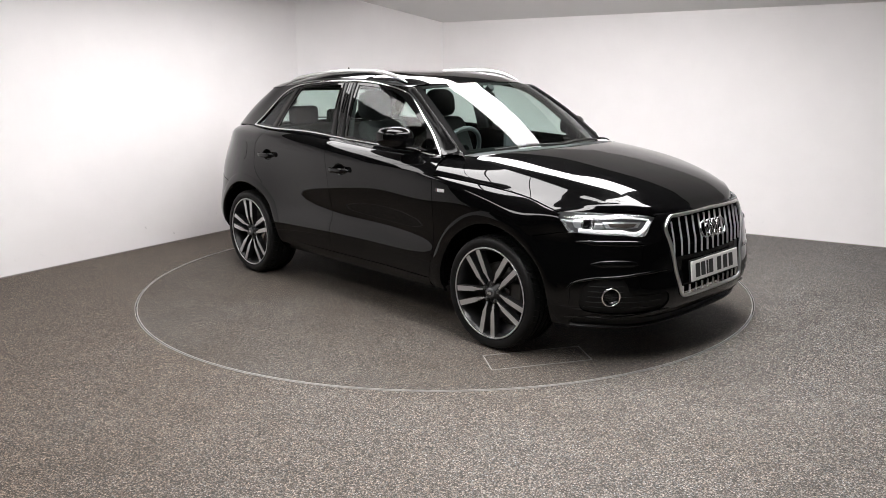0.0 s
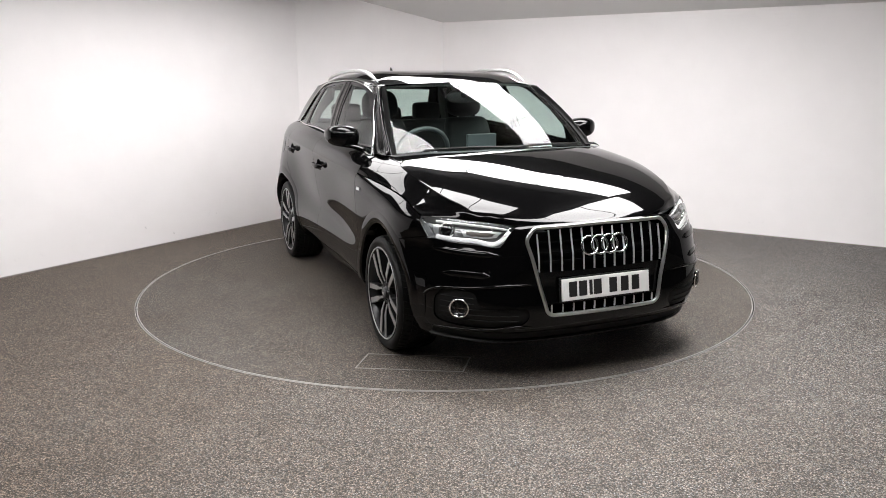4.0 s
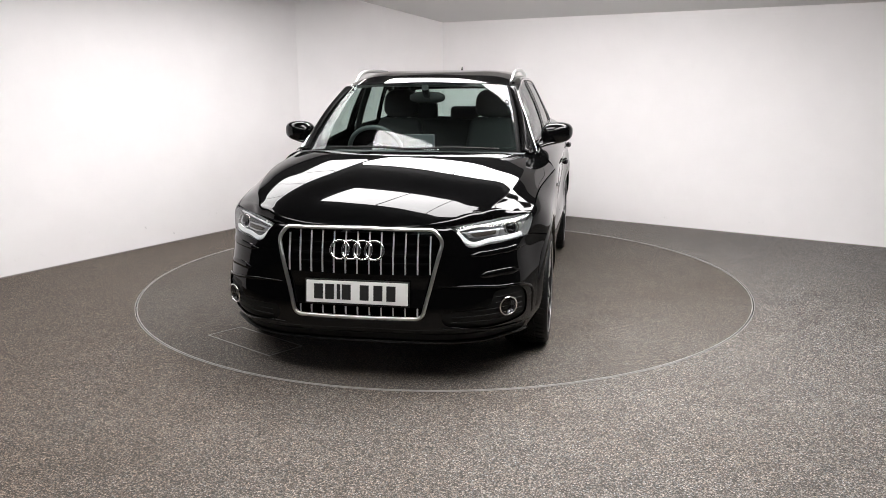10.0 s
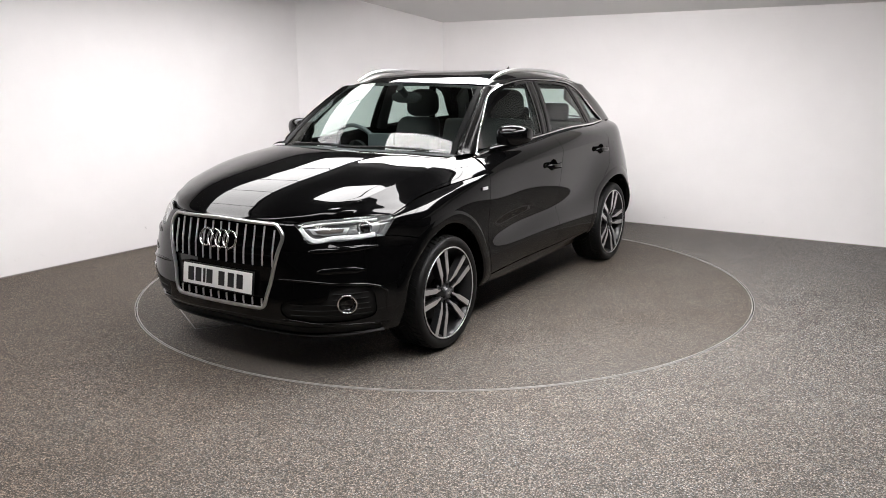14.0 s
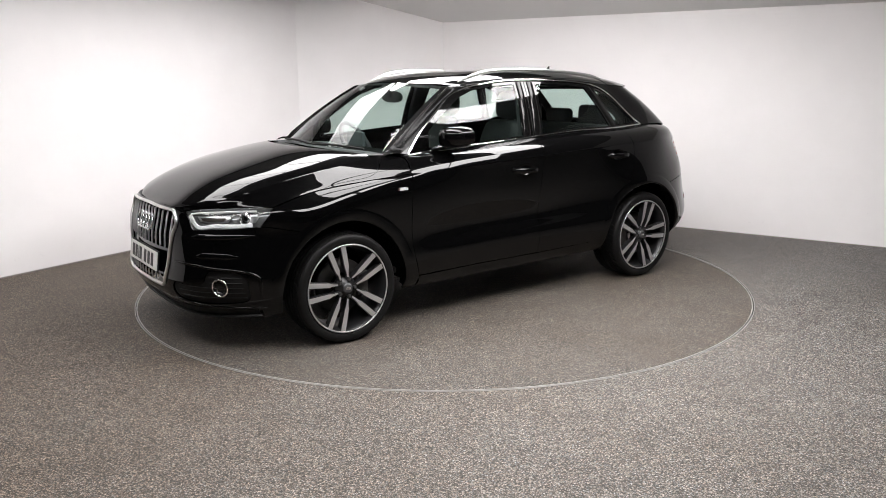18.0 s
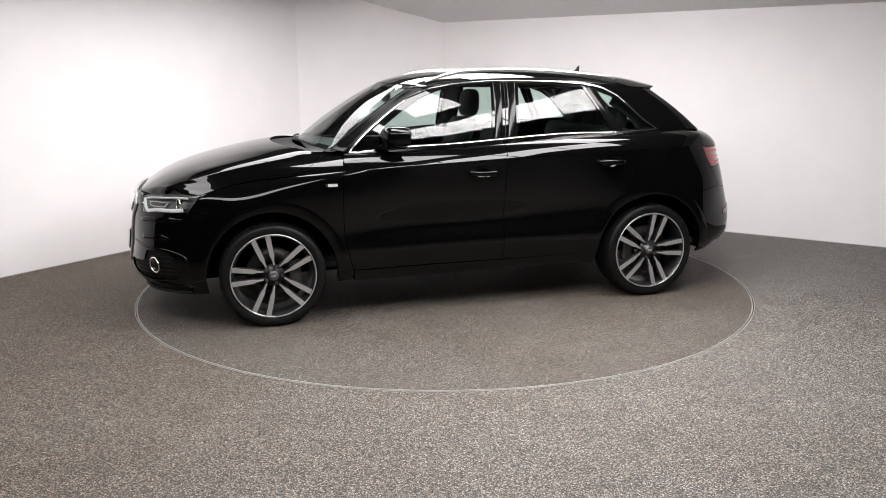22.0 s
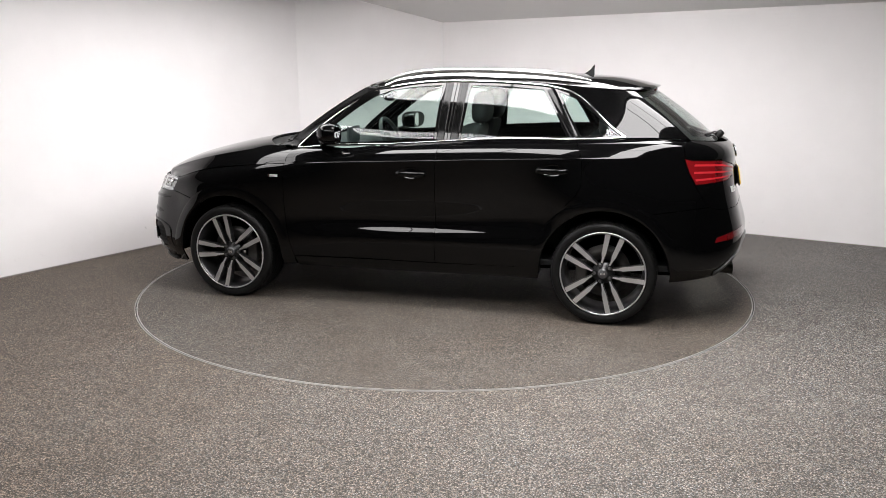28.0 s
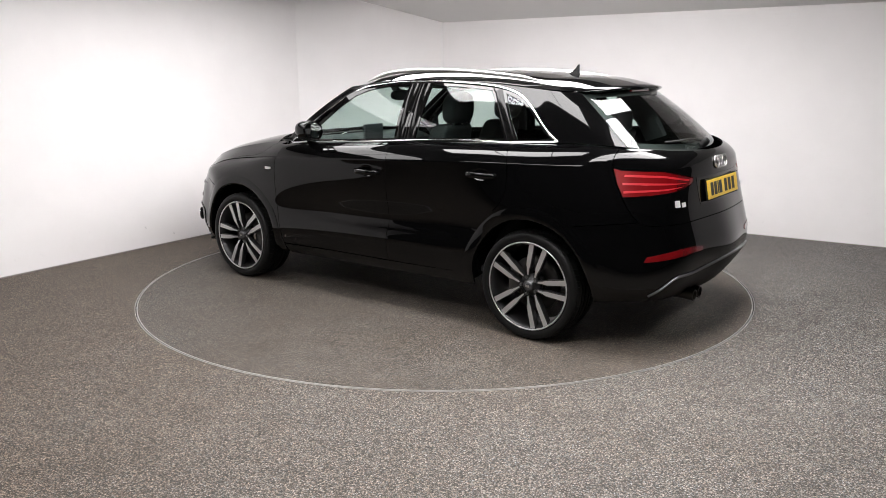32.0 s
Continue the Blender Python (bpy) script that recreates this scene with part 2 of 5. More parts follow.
def spline(t, pts):
    """Natural cubic spline through pts at the knots t; returns a function."""
    t, y = np.asarray(t, float), np.asarray(pts, float)
    n = len(t)
    h = np.diff(t)
    A = np.zeros((n, n))
    rhs = np.zeros((n,) + y.shape[1:])
    A[0, 0] = A[-1, -1] = 1
    for i in range(1, n - 1):
        A[i, i - 1], A[i, i], A[i, i + 1] = h[i - 1], 2 * (h[i - 1] + h[i]), h[i]
        rhs[i] = 6 * ((y[i + 1] - y[i]) / h[i] - (y[i] - y[i - 1]) / h[i - 1])
    m = np.linalg.solve(A, rhs.reshape(n, -1)).reshape(y.shape)

    def f(x):
        x = np.asarray(x, float)
        i = np.clip(np.searchsorted(t, x) - 1, 0, n - 2)
        a, b, hh = t[i + 1] - x, x - t[i], h[i]
        ex = (...,) + (None,) * (y.ndim - 1)
        a, b, hh = a[ex], b[ex], hh[ex]
        return (m[i] * a**3 + m[i + 1] * b**3) / (6 * hh) + (y[i] / hh - m[i] * hh / 6) * a + (y[i + 1] / hh - m[i + 1] * hh / 6) * b
    return f


class Sheet:
    """A surface through rows of points; every row runs from the front to the back. Where a row begins or ends
    on the car's middle line it goes on mirrored, so that the two halves meet smoothly. crease: the row along which
    the surface is folded; fade: the x at which the fold sets in and where it is full, at the front and at the back."""

    def __init__(self, rows, mirror=(True, True), res=(260, 60), crease=None, fade=None):
        rows = [list(r) for r in rows]
        self.crease, self.fade = crease, fade
        flip = lambda q: (q[0], -q[1], q[2])
        n = len(rows[0])
        pre = [[flip(r[3]), flip(r[2]), flip(r[1])] if mirror[0] else [] for r in rows]
        post = [[flip(r[-2]), flip(r[-3]), flip(r[-4])] if mirror[1] else [] for r in rows]
        net = np.array([a + r + b for a, r, b in zip(pre, rows, post)], float)
        step = np.linalg.norm(np.diff(net, axis=1), axis=2).mean(0)
        self.tu = np.concatenate([[0], np.cumsum(step)])
        k = len(pre[0])
        self.u0, self.u1 = self.tu[k], self.tu[k + n - 1]
        across = np.linalg.norm(np.diff(net, axis=0), axis=2).mean(1)
        self.tv = np.concatenate([[0], np.cumsum(across)])
        self.tv /= self.tv[-1]
        self.along = spline(self.tu, np.swapaxes(net, 0, 1))
        gu = np.linspace(self.u0, self.u1, res[0])
        gv = np.linspace(0, 1, res[1])
        self.gu, self.gv = gu, gv
        mu, mv = np.meshgrid(gu, gv, indexing="ij")
        self.grid = self.at(mu, mv)
        self.sign = 1.0
        away = self.grid - np.array((0.0, 0.0, 0.7))
        self.sign = 1.0 if (self.normal(mu, mv) * away).sum() > 0 else -1.0

    def at(self, u, v):
        u, v = np.asarray(u, float), np.asarray(v, float)
        shape = u.shape
        cols = self.along(u.ravel())            # N, R, 3
        out = np.empty((len(cols), 3))
        # one spline across for all the points at once
        t, n = self.tv, len(self.tv)
        h = np.diff(t)
        A = np.zeros((n, n))
        B = np.zeros((n, n))
        A[0, 0] = A[-1, -1] = 1
        for i in range(1, n - 1):
            A[i, i - 1], A[i, i], A[i, i + 1] = h[i - 1], 2 * (h[i - 1] + h[i]), h[i]
            B[i, i - 1], B[i, i], B[i, i + 1] = 6 / h[i - 1], -6 / h[i - 1] - 6 / h[i], 6 / h[i]
        K = np.linalg.solve(A, B)
        m = np.einsum("ij,njk->nik", K, cols)
        if self.crease is not None:
            c = self.crease
            A[c], B[c] = 0, 0
            A[c, c] = 1
            fx, (x0, x1, x2, x3) = cols[:, c, 0], self.fade
            w = np.clip((x0 - fx) / (x0 - x1), 0, 1) * np.clip((fx - x3) / (x2 - x3), 0, 1)
            m += w[:, None, None] * (np.einsum("ij,njk->nik", np.linalg.solve(A, B), cols) - m)
        x = v.ravel()
        i = np.clip(np.searchsorted(t, x) - 1, 0, n - 2)
        r = np.arange(len(x))
        a, b, hh = (t[i + 1] - x)[:, None], (x - t[i])[:, None], h[i][:, None]
        out = (m[r, i] * a**3 + m[r, i + 1] * b**3) / (6 * hh) + (cols[r, i] / hh - m[r, i] * hh / 6) * a + (cols[r, i + 1] / hh - m[r, i + 1] * hh / 6) * b
        return out.reshape(shape + (3,))

    def normal(self, u, v):
        d = 1e-3
        u, v = np.asarray(u, float), np.asarray(v, float)
        du = self.at(u + d, v) - self.at(u - d, v)
        dv = self.at(u, v + d) - self.at(u, v - d)
        n = np.cross(dv, du) * self.sign
        return n / np.maximum(np.linalg.norm(n, axis=-1, keepdims=True), 1e-12)


# section lines of the left half, front middle to rear middle (x forward, y left, z up)
A_LINE = [(2.085, 0, 0.215), (2.07, 0.340, 0.215), (1.99, 0.582, 0.215), (1.865, 0.722, 0.22), (1.745, 0.806, 0.225), (1.579, 0.845, 0.23), (1.3, 0.850, 0.24), (0.95, 0.842, 0.25), (0.4, 0.835, 0.25),
          (-0.2, 0.835, 0.255), (-0.9, 0.838, 0.26), (-1.3, 0.868, 0.27), (-1.619, 0.857, 0.28), (-1.836, 0.764, 0.29), (-1.975, 0.592, 0.29), (-2.037, 0.335, 0.29), (-2.064, 0, 0.29)]
B_LINE = [(2.181, 0, 0.33), (2.164, 0.357, 0.33), (2.082, 0.61, 0.33), (1.938, 0.759, 0.335), (1.766, 0.852, 0.335), (1.598, 0.899, 0.33), (1.3, 0.908, 0.33), (0.95, 0.902, 0.32), (0.4, 0.876, 0.32),
          (-0.2, 0.876, 0.325), (-0.9, 0.886, 0.335), (-1.3, 0.917, 0.35), (-1.63, 0.906, 0.37), (-1.887, 0.815, 0.39), (-2.054, 0.651, 0.4), (-2.114, 0.363, 0.4), (-2.157, 0, 0.4)]
C_LINE = [(2.19, 0, 0.5), (2.161, 0.353, 0.5), (2.090, 0.608, 0.5), (1.962, 0.765, 0.5), (1.773, 0.851, 0.5), (1.606, 0.906, 0.5), (1.301, 0.915, 0.5), (0.95, 0.91, 0.49), (0.4, 0.885, 0.49),
          (-0.2, 0.885, 0.5), (-0.9, 0.9, 0.51), (-1.3, 0.935, 0.53), (-1.641, 0.925, 0.55), (-1.886, 0.809, 0.57), (-2.076, 0.64, 0.58), (-2.151, 0.348, 0.58), (-2.186, 0, 0.58)]
D_LINE = [(2.179, 0, 0.66), (2.151, 0.352, 0.66), (2.066, 0.596, 0.67), (1.927, 0.745, 0.685), (1.737, 0.835, 0.7), (1.584, 0.9, 0.72), (1.3, 0.912, 0.73), (0.95, 0.918, 0.74), (0.4, 0.899, 0.75),
          (-0.2, 0.898, 0.76), (-0.9, 0.901, 0.79), (-1.3, 0.933, 0.81), (-1.602, 0.886, 0.83), (-1.85, 0.784, 0.84), (-2.022, 0.612, 0.84), (-2.086, 0.342, 0.84), (-2.11, 0, 0.84)]
E_LINE = [(2.152, 0, 0.755), (2.130, 0.348, 0.76), (2.024, 0.584, 0.775), (1.882, 0.728, 0.8), (1.715, 0.818, 0.841), (1.562, 0.833, 0.888), (1.299, 0.847, 0.929), (0.95, 0.889, 0.960), (0.4, 0.917, 0.985),
          (-0.2, 0.920, 1.009), (-0.9, 0.909, 1.036), (-1.302, 0.890, 1.048), (-1.576, 0.842, 1.050), (-1.806, 0.732, 1.048), (-1.983, 0.575, 1.04), (-2.064, 0.318, 1.03), (-2.089, 0, 1.025)]
F_LINE = [(2.110, 0, 0.83), (2.082, 0.325, 0.835), (1.976, 0.519, 0.845), (1.838, 0.627, 0.868), (1.68, 0.69, 0.908), (1.528, 0.712, 0.955), (1.28, 0.755, 0.998), (0.92, 0.775, 1.055), (0.4, 0.8, 1.085),
          (-0.2, 0.8, 1.118), (-0.88, 0.785, 1.145), (-1.27, 0.755, 1.155), (-1.536, 0.742, 1.155), (-1.746, 0.668, 1.145), (-1.897, 0.518, 1.13), (-1.995, 0.298, 1.115), (-2.04, 0, 1.11)]


def toward(a, b, d):
    """The point d metres from a on the way to b."""
    a, b = np.array(a, float), np.array(b, float)
    return tuple(a + (b - a) * d / np.linalg.norm(b - a))


SHOULDER = [tuple(0.5 * (np.array(a) + np.array(b)) + np.array((0.01, 0, 0.012) if k < 3 else (-0.006, 0, 0.012) if k > 13 else (0, 0.005, 0.005) if 3 <= k <= 6 else (0, 0.012, 0.012) if k == 7 else (0, 0.016, 0.016)))
            for k, (a, b) in enumerate(zip(E_LINE, F_LINE))]
LEDGE = [0, 0, 0, 0, 0, 0, 0, .11, .82, .91, .47, 0, 0, 0, 0, 0, 0]
C_LOW = [tuple(np.array(c) + .06 * (np.array(d) - np.array(c)) + np.array((0, .016 * w, .012 * w))) for c, d, w in zip(C_LINE, D_LINE, LEDGE)]
C_HIGH = [tuple(np.array(c) + .30 * (np.array(d) - np.array(c)) + np.array((0, -.010 * w, -.004 * w))) for c, d, w in zip(C_LINE, D_LINE, LEDGE)]
# the wings roll over below the fold, the doors drop straight
WAIST = [tuple(np.array(p) + (0, .036 * w, -.036 * w)) if w else toward(p, q, .035) for p, q, w in zip(E_LINE, D_LINE, [0, 0, 0, 0, .5, .95, 1, .5, 0, 0, 0, 0, 0, 0, 0, 0, 0])]
BODY = Sheet([A_LINE, B_LINE, C_LOW, C_HIGH, D_LINE, WAIST, E_LINE, SHOULDER, F_LINE], res=(420, 110), crease=6, fade=(1.80, 1.60, -1.66, -1.92))
V_SHOULDER = float(BODY.tv[6])


def shoulder_at(xs):
    """Points of the shoulder fold at given x, from the front lamp to the door."""
    us = np.linspace(BODY.u0, BODY.u1, 1500)
    p = BODY.at(us, np.full(1500, V_SHOULDER))
    return [tuple(p[np.argmin(abs(p[:, 0] - x) + 9 * (p[:, 1] < .3))]) for x in xs]


# the bonnet wraps over the wings: shoulder fold, two rows on the flank, the raised edge, three rows on the top
FOLD_ROW = shoulder_at((1.715, 1.698, 1.678, 1.645, 1.56, 1.38, 1.13, .838))
EDGE_ROW = [(1.942, .604, .826), (1.938, .604, .848), (1.918, .610, .871), (1.868, .630, .890), (1.78, .672, .918), (1.55, .727, .976), (1.27, .748, 1.028), (.965, .712, 1.072)]
FLANK_LOW = [tuple(np.array(a) + .38 * (np.array(b) - np.array(a)) + (0, .003, .003)) for a, b in zip(FOLD_ROW, EDGE_ROW)]
FLANK_HIGH = [tuple(np.array(a) + .74 * (np.array(b) - np.array(a)) + (0, .002, .002)) for a, b in zip(FOLD_ROW, EDGE_ROW)]
FLANK_LOW[0], FLANK_LOW[1] = (1.802, .747, .838), (1.797, .743, .850)
FLANK_HIGH[0], FLANK_HIGH[1] = (1.886, .660, .832), (1.880, .656, .851)
FLANK_LOW[-1], FLANK_HIGH[-1] = (.841, .862, 1.012), (.846, .786, 1.056)


def bonnet_z(x, y):
    """Height of the bonnet's smooth top: crowned across, falling more and more steeply towards the nose."""
    x, y = (x - 1.6) / .45, (y / .6) ** 2
    return ((1.03876 - .0282 * y - .01374 * y * y) + x * (-.10634 + .01209 * y - .02259 * y * y) + x ** 2 * (-.02741 + .01088 * y - .03319 * y * y)
            + x ** 3 * (-.01354 - .01701 * y) + x ** 4 * (-.02607 + .01135 * y) + .00015 * x ** 5)


STATIONS = (0, .011, .034, .052, .070, .100, .130, .18, .24, .33, .43, .53, .63, .73, .84, .95)


def along_row(pts, zed=None):
    """A row of the bonnet at more stations; behind the rolled front edge its height is that of zed."""
    base = (0, .011, .034, .070, .18, .43, .73, 1.03)
    row = spline(np.array(base), np.array([q if len(q) == 3 else (*q, 0) for q in pts], float))(np.array(STATIONS + (1.03,)))
    return [(x, y, zed(x, y) - (.001 if k == 2 else 0)) if zed and k > 1 else tuple(pts[k]) if k < 2 else (x, y, z) for k, (x, y, z) in enumerate(row)]


HOOD = Sheet([along_row(FOLD_ROW), along_row(FLANK_LOW), along_row(FLANK_HIGH), along_row(EDGE_ROW),
              along_row([(1.970, .562, .822), (1.968, .560, .843), (1.953, .562), (1.894, .588), (1.80, .623), (1.56, .675), (1.277, .698), (.978, .672)], bonnet_z),
              along_row([(2.028, .474, .812), (2.026, .472, .838), (2.012, .468), (1.946, .474), (1.845, .500), (1.58, .53), (1.29, .55), (1.00, .55)], bonnet_z),
              along_row([(2.086, .330, .808), (2.085, .332, .822), (2.072, .337), (2.008, .350), (1.87, .385), (1.595, .41), (1.305, .43), (1.035, .44)], bonnet_z),
              along_row([(2.104, .220, .803), (2.103, .221, .818), (2.091, .223), (2.025, .230), (1.887, .25), (1.609, .265), (1.318, .275), (1.055, .28)], bonnet_z),
              along_row([(2.114, .100, .800), (2.113, .100, .815), (2.102, .102), (2.035, .104), (1.898, .11), (1.619, .12), (1.329, .12), (1.068, .12)], bonnet_z),
              along_row([(2.116, 0, .800), (2.115, 0, .815), (2.104, 0), (2.037, 0), (1.90, 0), (1.62, 0), (1.33, 0), (1.07, 0)], bonnet_z)],
             (False, False), res=(240, 110), crease=3, fade=(1.925, 1.86, -5, -6))


def side_y(x, z):
    """How far the side glass stands out: tilted inwards, gently curved both ways."""
    w = z - 1.3
    front = 1.2 * max(0.0, x - .5) ** 2
    return (front + .698 - .0403 * x - .0410 * x ** 2 - .0238 * x ** 3 - .0210 * x ** 4 - .4126 * w - .4767 * w * w - .1052 * w ** 3
            - .0330 * x * w + .0756 * x * x * w + .1371 * x ** 3 * w - .0718 * x * w * w)


G_LOW = [(1.06, 0, 1.095), (1.03, .35, 1.092), (.95, .60, 1.082), (.87, .725, 1.068), (.80, .785, 1.062), (.60, .78, 1.078), (.23, .785, 1.093), (-.22, .796, 1.119), (-.72, .790, 1.145),
         (-1.10, .773, 1.147), (-1.39, .73, 1.160), (-1.65, .70, 1.160), (-1.81, .612, 1.145), (-1.935, .36, 1.12), (-1.98, 0, 1.11)]
G_TOP = [(.43, 0, 1.497), (.41, .30, 1.489), (.350, .50, 1.478), (.270, .572, 1.474), (.18, .602, 1.478), (.12, .61, 1.485), (.0, .62, 1.503), (-.22, .625, 1.518), (-.60, .615, 1.512),
         (-.92, .615, 1.488), (-1.15, .605, 1.465), (-1.33, .590, 1.447), (-1.455, .515, 1.436), (-1.515, .29, 1.446), (-1.54, 0, 1.452)]
G_LOW = [(x, side_y(x, z) + .010, z) if 6 <= k <= 11 else (x, y, z) for k, (x, y, z) in enumerate(G_LOW)]
G_TOP = [(x, side_y(x, z) + .010, z) if 6 <= k <= 11 else (x, y, z) for k, (x, y, z) in enumerate(G_TOP)]
G_MID = [tuple(0.5 * (np.array(a) + np.array(b)) + np.array((0.02, 0, 0.02) if k in (0, 1, 2) else (0, 0.022, 0.01) if k < 12 else (-0.008, 0, 0.008)))
         for k, (a, b) in enumerate(zip(G_LOW, G_TOP))]
G_MID = [(x, side_y(x, z) + .010, z) if 6 <= k <= 11 else (x, y, z) for k, (x, y, z) in enumerate(G_MID)]
# the rear pillar stands steep and turns in towards the tailgate
G_LOW[11], G_MID[11], G_TOP[11] = (-1.65, .708, 1.160), (-1.49, .662, 1.308), (-1.33, .598, 1.447)
G_LOW[12], G_MID[12], G_TOP[12] = (-1.81, .636, 1.145), (-1.637, .592, 1.298), (-1.455, .524, 1.436)
CABIN = Sheet([G_LOW, G_MID, G_TOP])
ROOF_MID = [(.425, 0, 1.499), (.33, 0, 1.529), (.19, 0, 1.555), (.05, 0, 1.567), (-.22, 0, 1.578), (-.60, 0, 1.577),
            (-.92, 0, 1.562), (-1.16, 0, 1.541), (-1.38, 0, 1.512), (-1.530, 0, 1.457)]
ROOF_HALF = [tuple(0.5 * (np.array(a) + np.array(b)) + np.array((0, 0, .029))) for a, b in zip(G_TOP[3:13], ROOF_MID)]
ROOF_HALF[0], ROOF_HALF[-1] = (.405, .30, 1.491), (-1.505, .29, 1.451)
ROOF_NEAR = [(x - .003, .10, z - .0012) for x, y, z in ROOF_MID]
ROOF_SIDE = [tuple(np.array(a) + .26 * (np.array(b) - np.array(a)) + np.array((0, 0, (.005, .014, .017, .017, .017, .017, .017, .015, .010, .004)[k]))) for k, (a, b) in enumerate(zip(G_TOP[3:13], ROOF_HALF))]
ROOF = Sheet([G_TOP[3:13], ROOF_SIDE, ROOF_HALF, ROOF_NEAR, ROOF_MID], (False, False))
# the panes lie on sheets of their own, so that they stay even beside the pillars
def screen_x(y, z):
    """How far forward the windscreen lies: raked, curved more towards the pillars."""
    w, q = z - 1.28, y * y
    return (.801 - 1.4972 * w - 1.0576 * w ** 2 - .4024 * w ** 3 - .3008 * q + .0682 * q * w - .5026 * q * w * w
            - .2434 * q * q - .8884 * q * q * w)


def screen_row(v):
    row = [tuple(s) for s in CABIN.at(np.interp(3 + np.linspace(0, 2.72, 13), np.arange(len(CABIN.tu)), CABIN.tu), np.full(13, v))]
    return [(screen_x(y, z), y, z) for x, y, z in row[:-1]] + [row[-1]]


SCREEN = Sheet([screen_row(v) for v in (0, .25, .5, .75, 1)], (True, False))


SIDE = Sheet([[(x, side_y(x, z), z) for x in np.linspace(.84, -1.45, 16)] for z in (1.03, 1.15, 1.27, 1.39, 1.53)], (False, False))


def back_row(v):
    """A row of the rear window: an even bow from the pillar to the middle."""
    edge, mid = CABIN.at(np.interp([14.8, 17.0], np.arange(len(CABIN.tu)), CABIN.tu), np.full(2, v))
    return [(mid[0] + (edge[0] - mid[0]) * f ** 2, edge[1] * f, mid[2] + (edge[2] - mid[2]) * f ** 2) for f in np.linspace(1, 0, 8)]


BACKLIGHT = Sheet([back_row(v) for v in (0, .25, .5, .75, 1)], (False, True))


# ---- cutting panels out of the surfaces ----
from mathutils import geometry


def on(sheet, kind, pts):
    """Where points lie on a sheet. kind: s, seen from the side (x, z); f and r, from the front and rear (y, z); t, from above (x, y)."""
    g = sheet.grid
    U, V = np.meshgrid(sheet.gu, sheet.gv, indexing="ij")
    axes = {"s": (0, 2), "f": (1, 2), "r": (1, 2), "t": (0, 1)}[kind]
    flat = g.reshape(-1, 3)
    ok = np.ones(len(flat), bool)
    if kind == "f":
        ok = flat[:, 0] > 0.5
    if kind == "r":
        ok = flat[:, 0] < -0.5
    uv = np.stack([U.ravel(), V.ravel()], 1)[ok]
    fl = flat[ok][:, axes]
    out = []
    for q in pts:
        q = np.array(q, float)
        w = uv[np.argmin(((fl - q) ** 2).sum(1))].copy()
        for _ in range(4):
            d = 1e-3
            probe = sheet.at(np.array([w[0], w[0] + d, w[0]]), np.array([w[1], w[1], w[1] + d]))[:, axes]
            J = np.stack([(probe[1] - probe[0]) / d, (probe[2] - probe[0]) / d], 1)
            if abs(np.linalg.det(J)) < 1e-5:
                break
            w = w + np.clip(np.linalg.solve(J, q - probe[0]), -0.03, 0.03)
            w[0], w[1] = np.clip(w[0], sheet.u0, sheet.u1), np.clip(w[1], 0, 1)
        out.append(w)
    return np.array(out)


def level(sheet, v, xa, xb, n=24):
    """The line of height v on a sheet, from x = xa to x = xb."""
    us = np.linspace(sheet.u0, sheet.u1, 600)
    xs = sheet.at(us, np.full(600, v))[:, 0]
    ua, ub = us[np.argmin(abs(xs - xa))], us[np.argmin(abs(xs - xb))]
    return np.stack([np.linspace(ua, ub, n), np.full(n, v)], 1)


def arc(cx, cz, r, a0, a1, n=28):
    return [(cx + r * math.cos(radians(a)), cz + r * math.sin(radians(a))) for a in np.linspace(a0, a1, n)]


def smooth_line(pts, n=30, closed=False):
    pts = np.array(pts, float)
    if closed:
        k = len(pts)
        pts = np.concatenate([pts[-3:], pts, pts[:4]])
    t = np.concatenate([[0], np.cumsum(np.linalg.norm(np.diff(pts, axis=0), axis=1))])
    f = spline(t, pts)
    a, b = (t[3], t[3 + k]) if closed else (t[0], t[-1])
    return f(np.linspace(a, b, n, endpoint=not closed))


def inside(pts, poly):
    x, y = pts[:, 0], pts[:, 1]
    hit = np.zeros(len(pts), bool)
    px, py = poly[:, 0], poly[:, 1]
    qx, qy = np.roll(px, -1), np.roll(py, -1)
    for a, b, c, d in zip(px, py, qx, qy):
        if b != d:
            hit ^= ((b > y) != (d > y)) & (x < (c - a) * (y - b) / (d - b) + a)
    return hit


def dense(poly, step):
    out = []
    for a, b in zip(poly, np.roll(poly, -1, axis=0)):
        n = max(1, int(math.ceil(np.linalg.norm(b - a) / step)))
        out += [a + (b - a) * k / n for k in range(n)]
    return np.array(out)


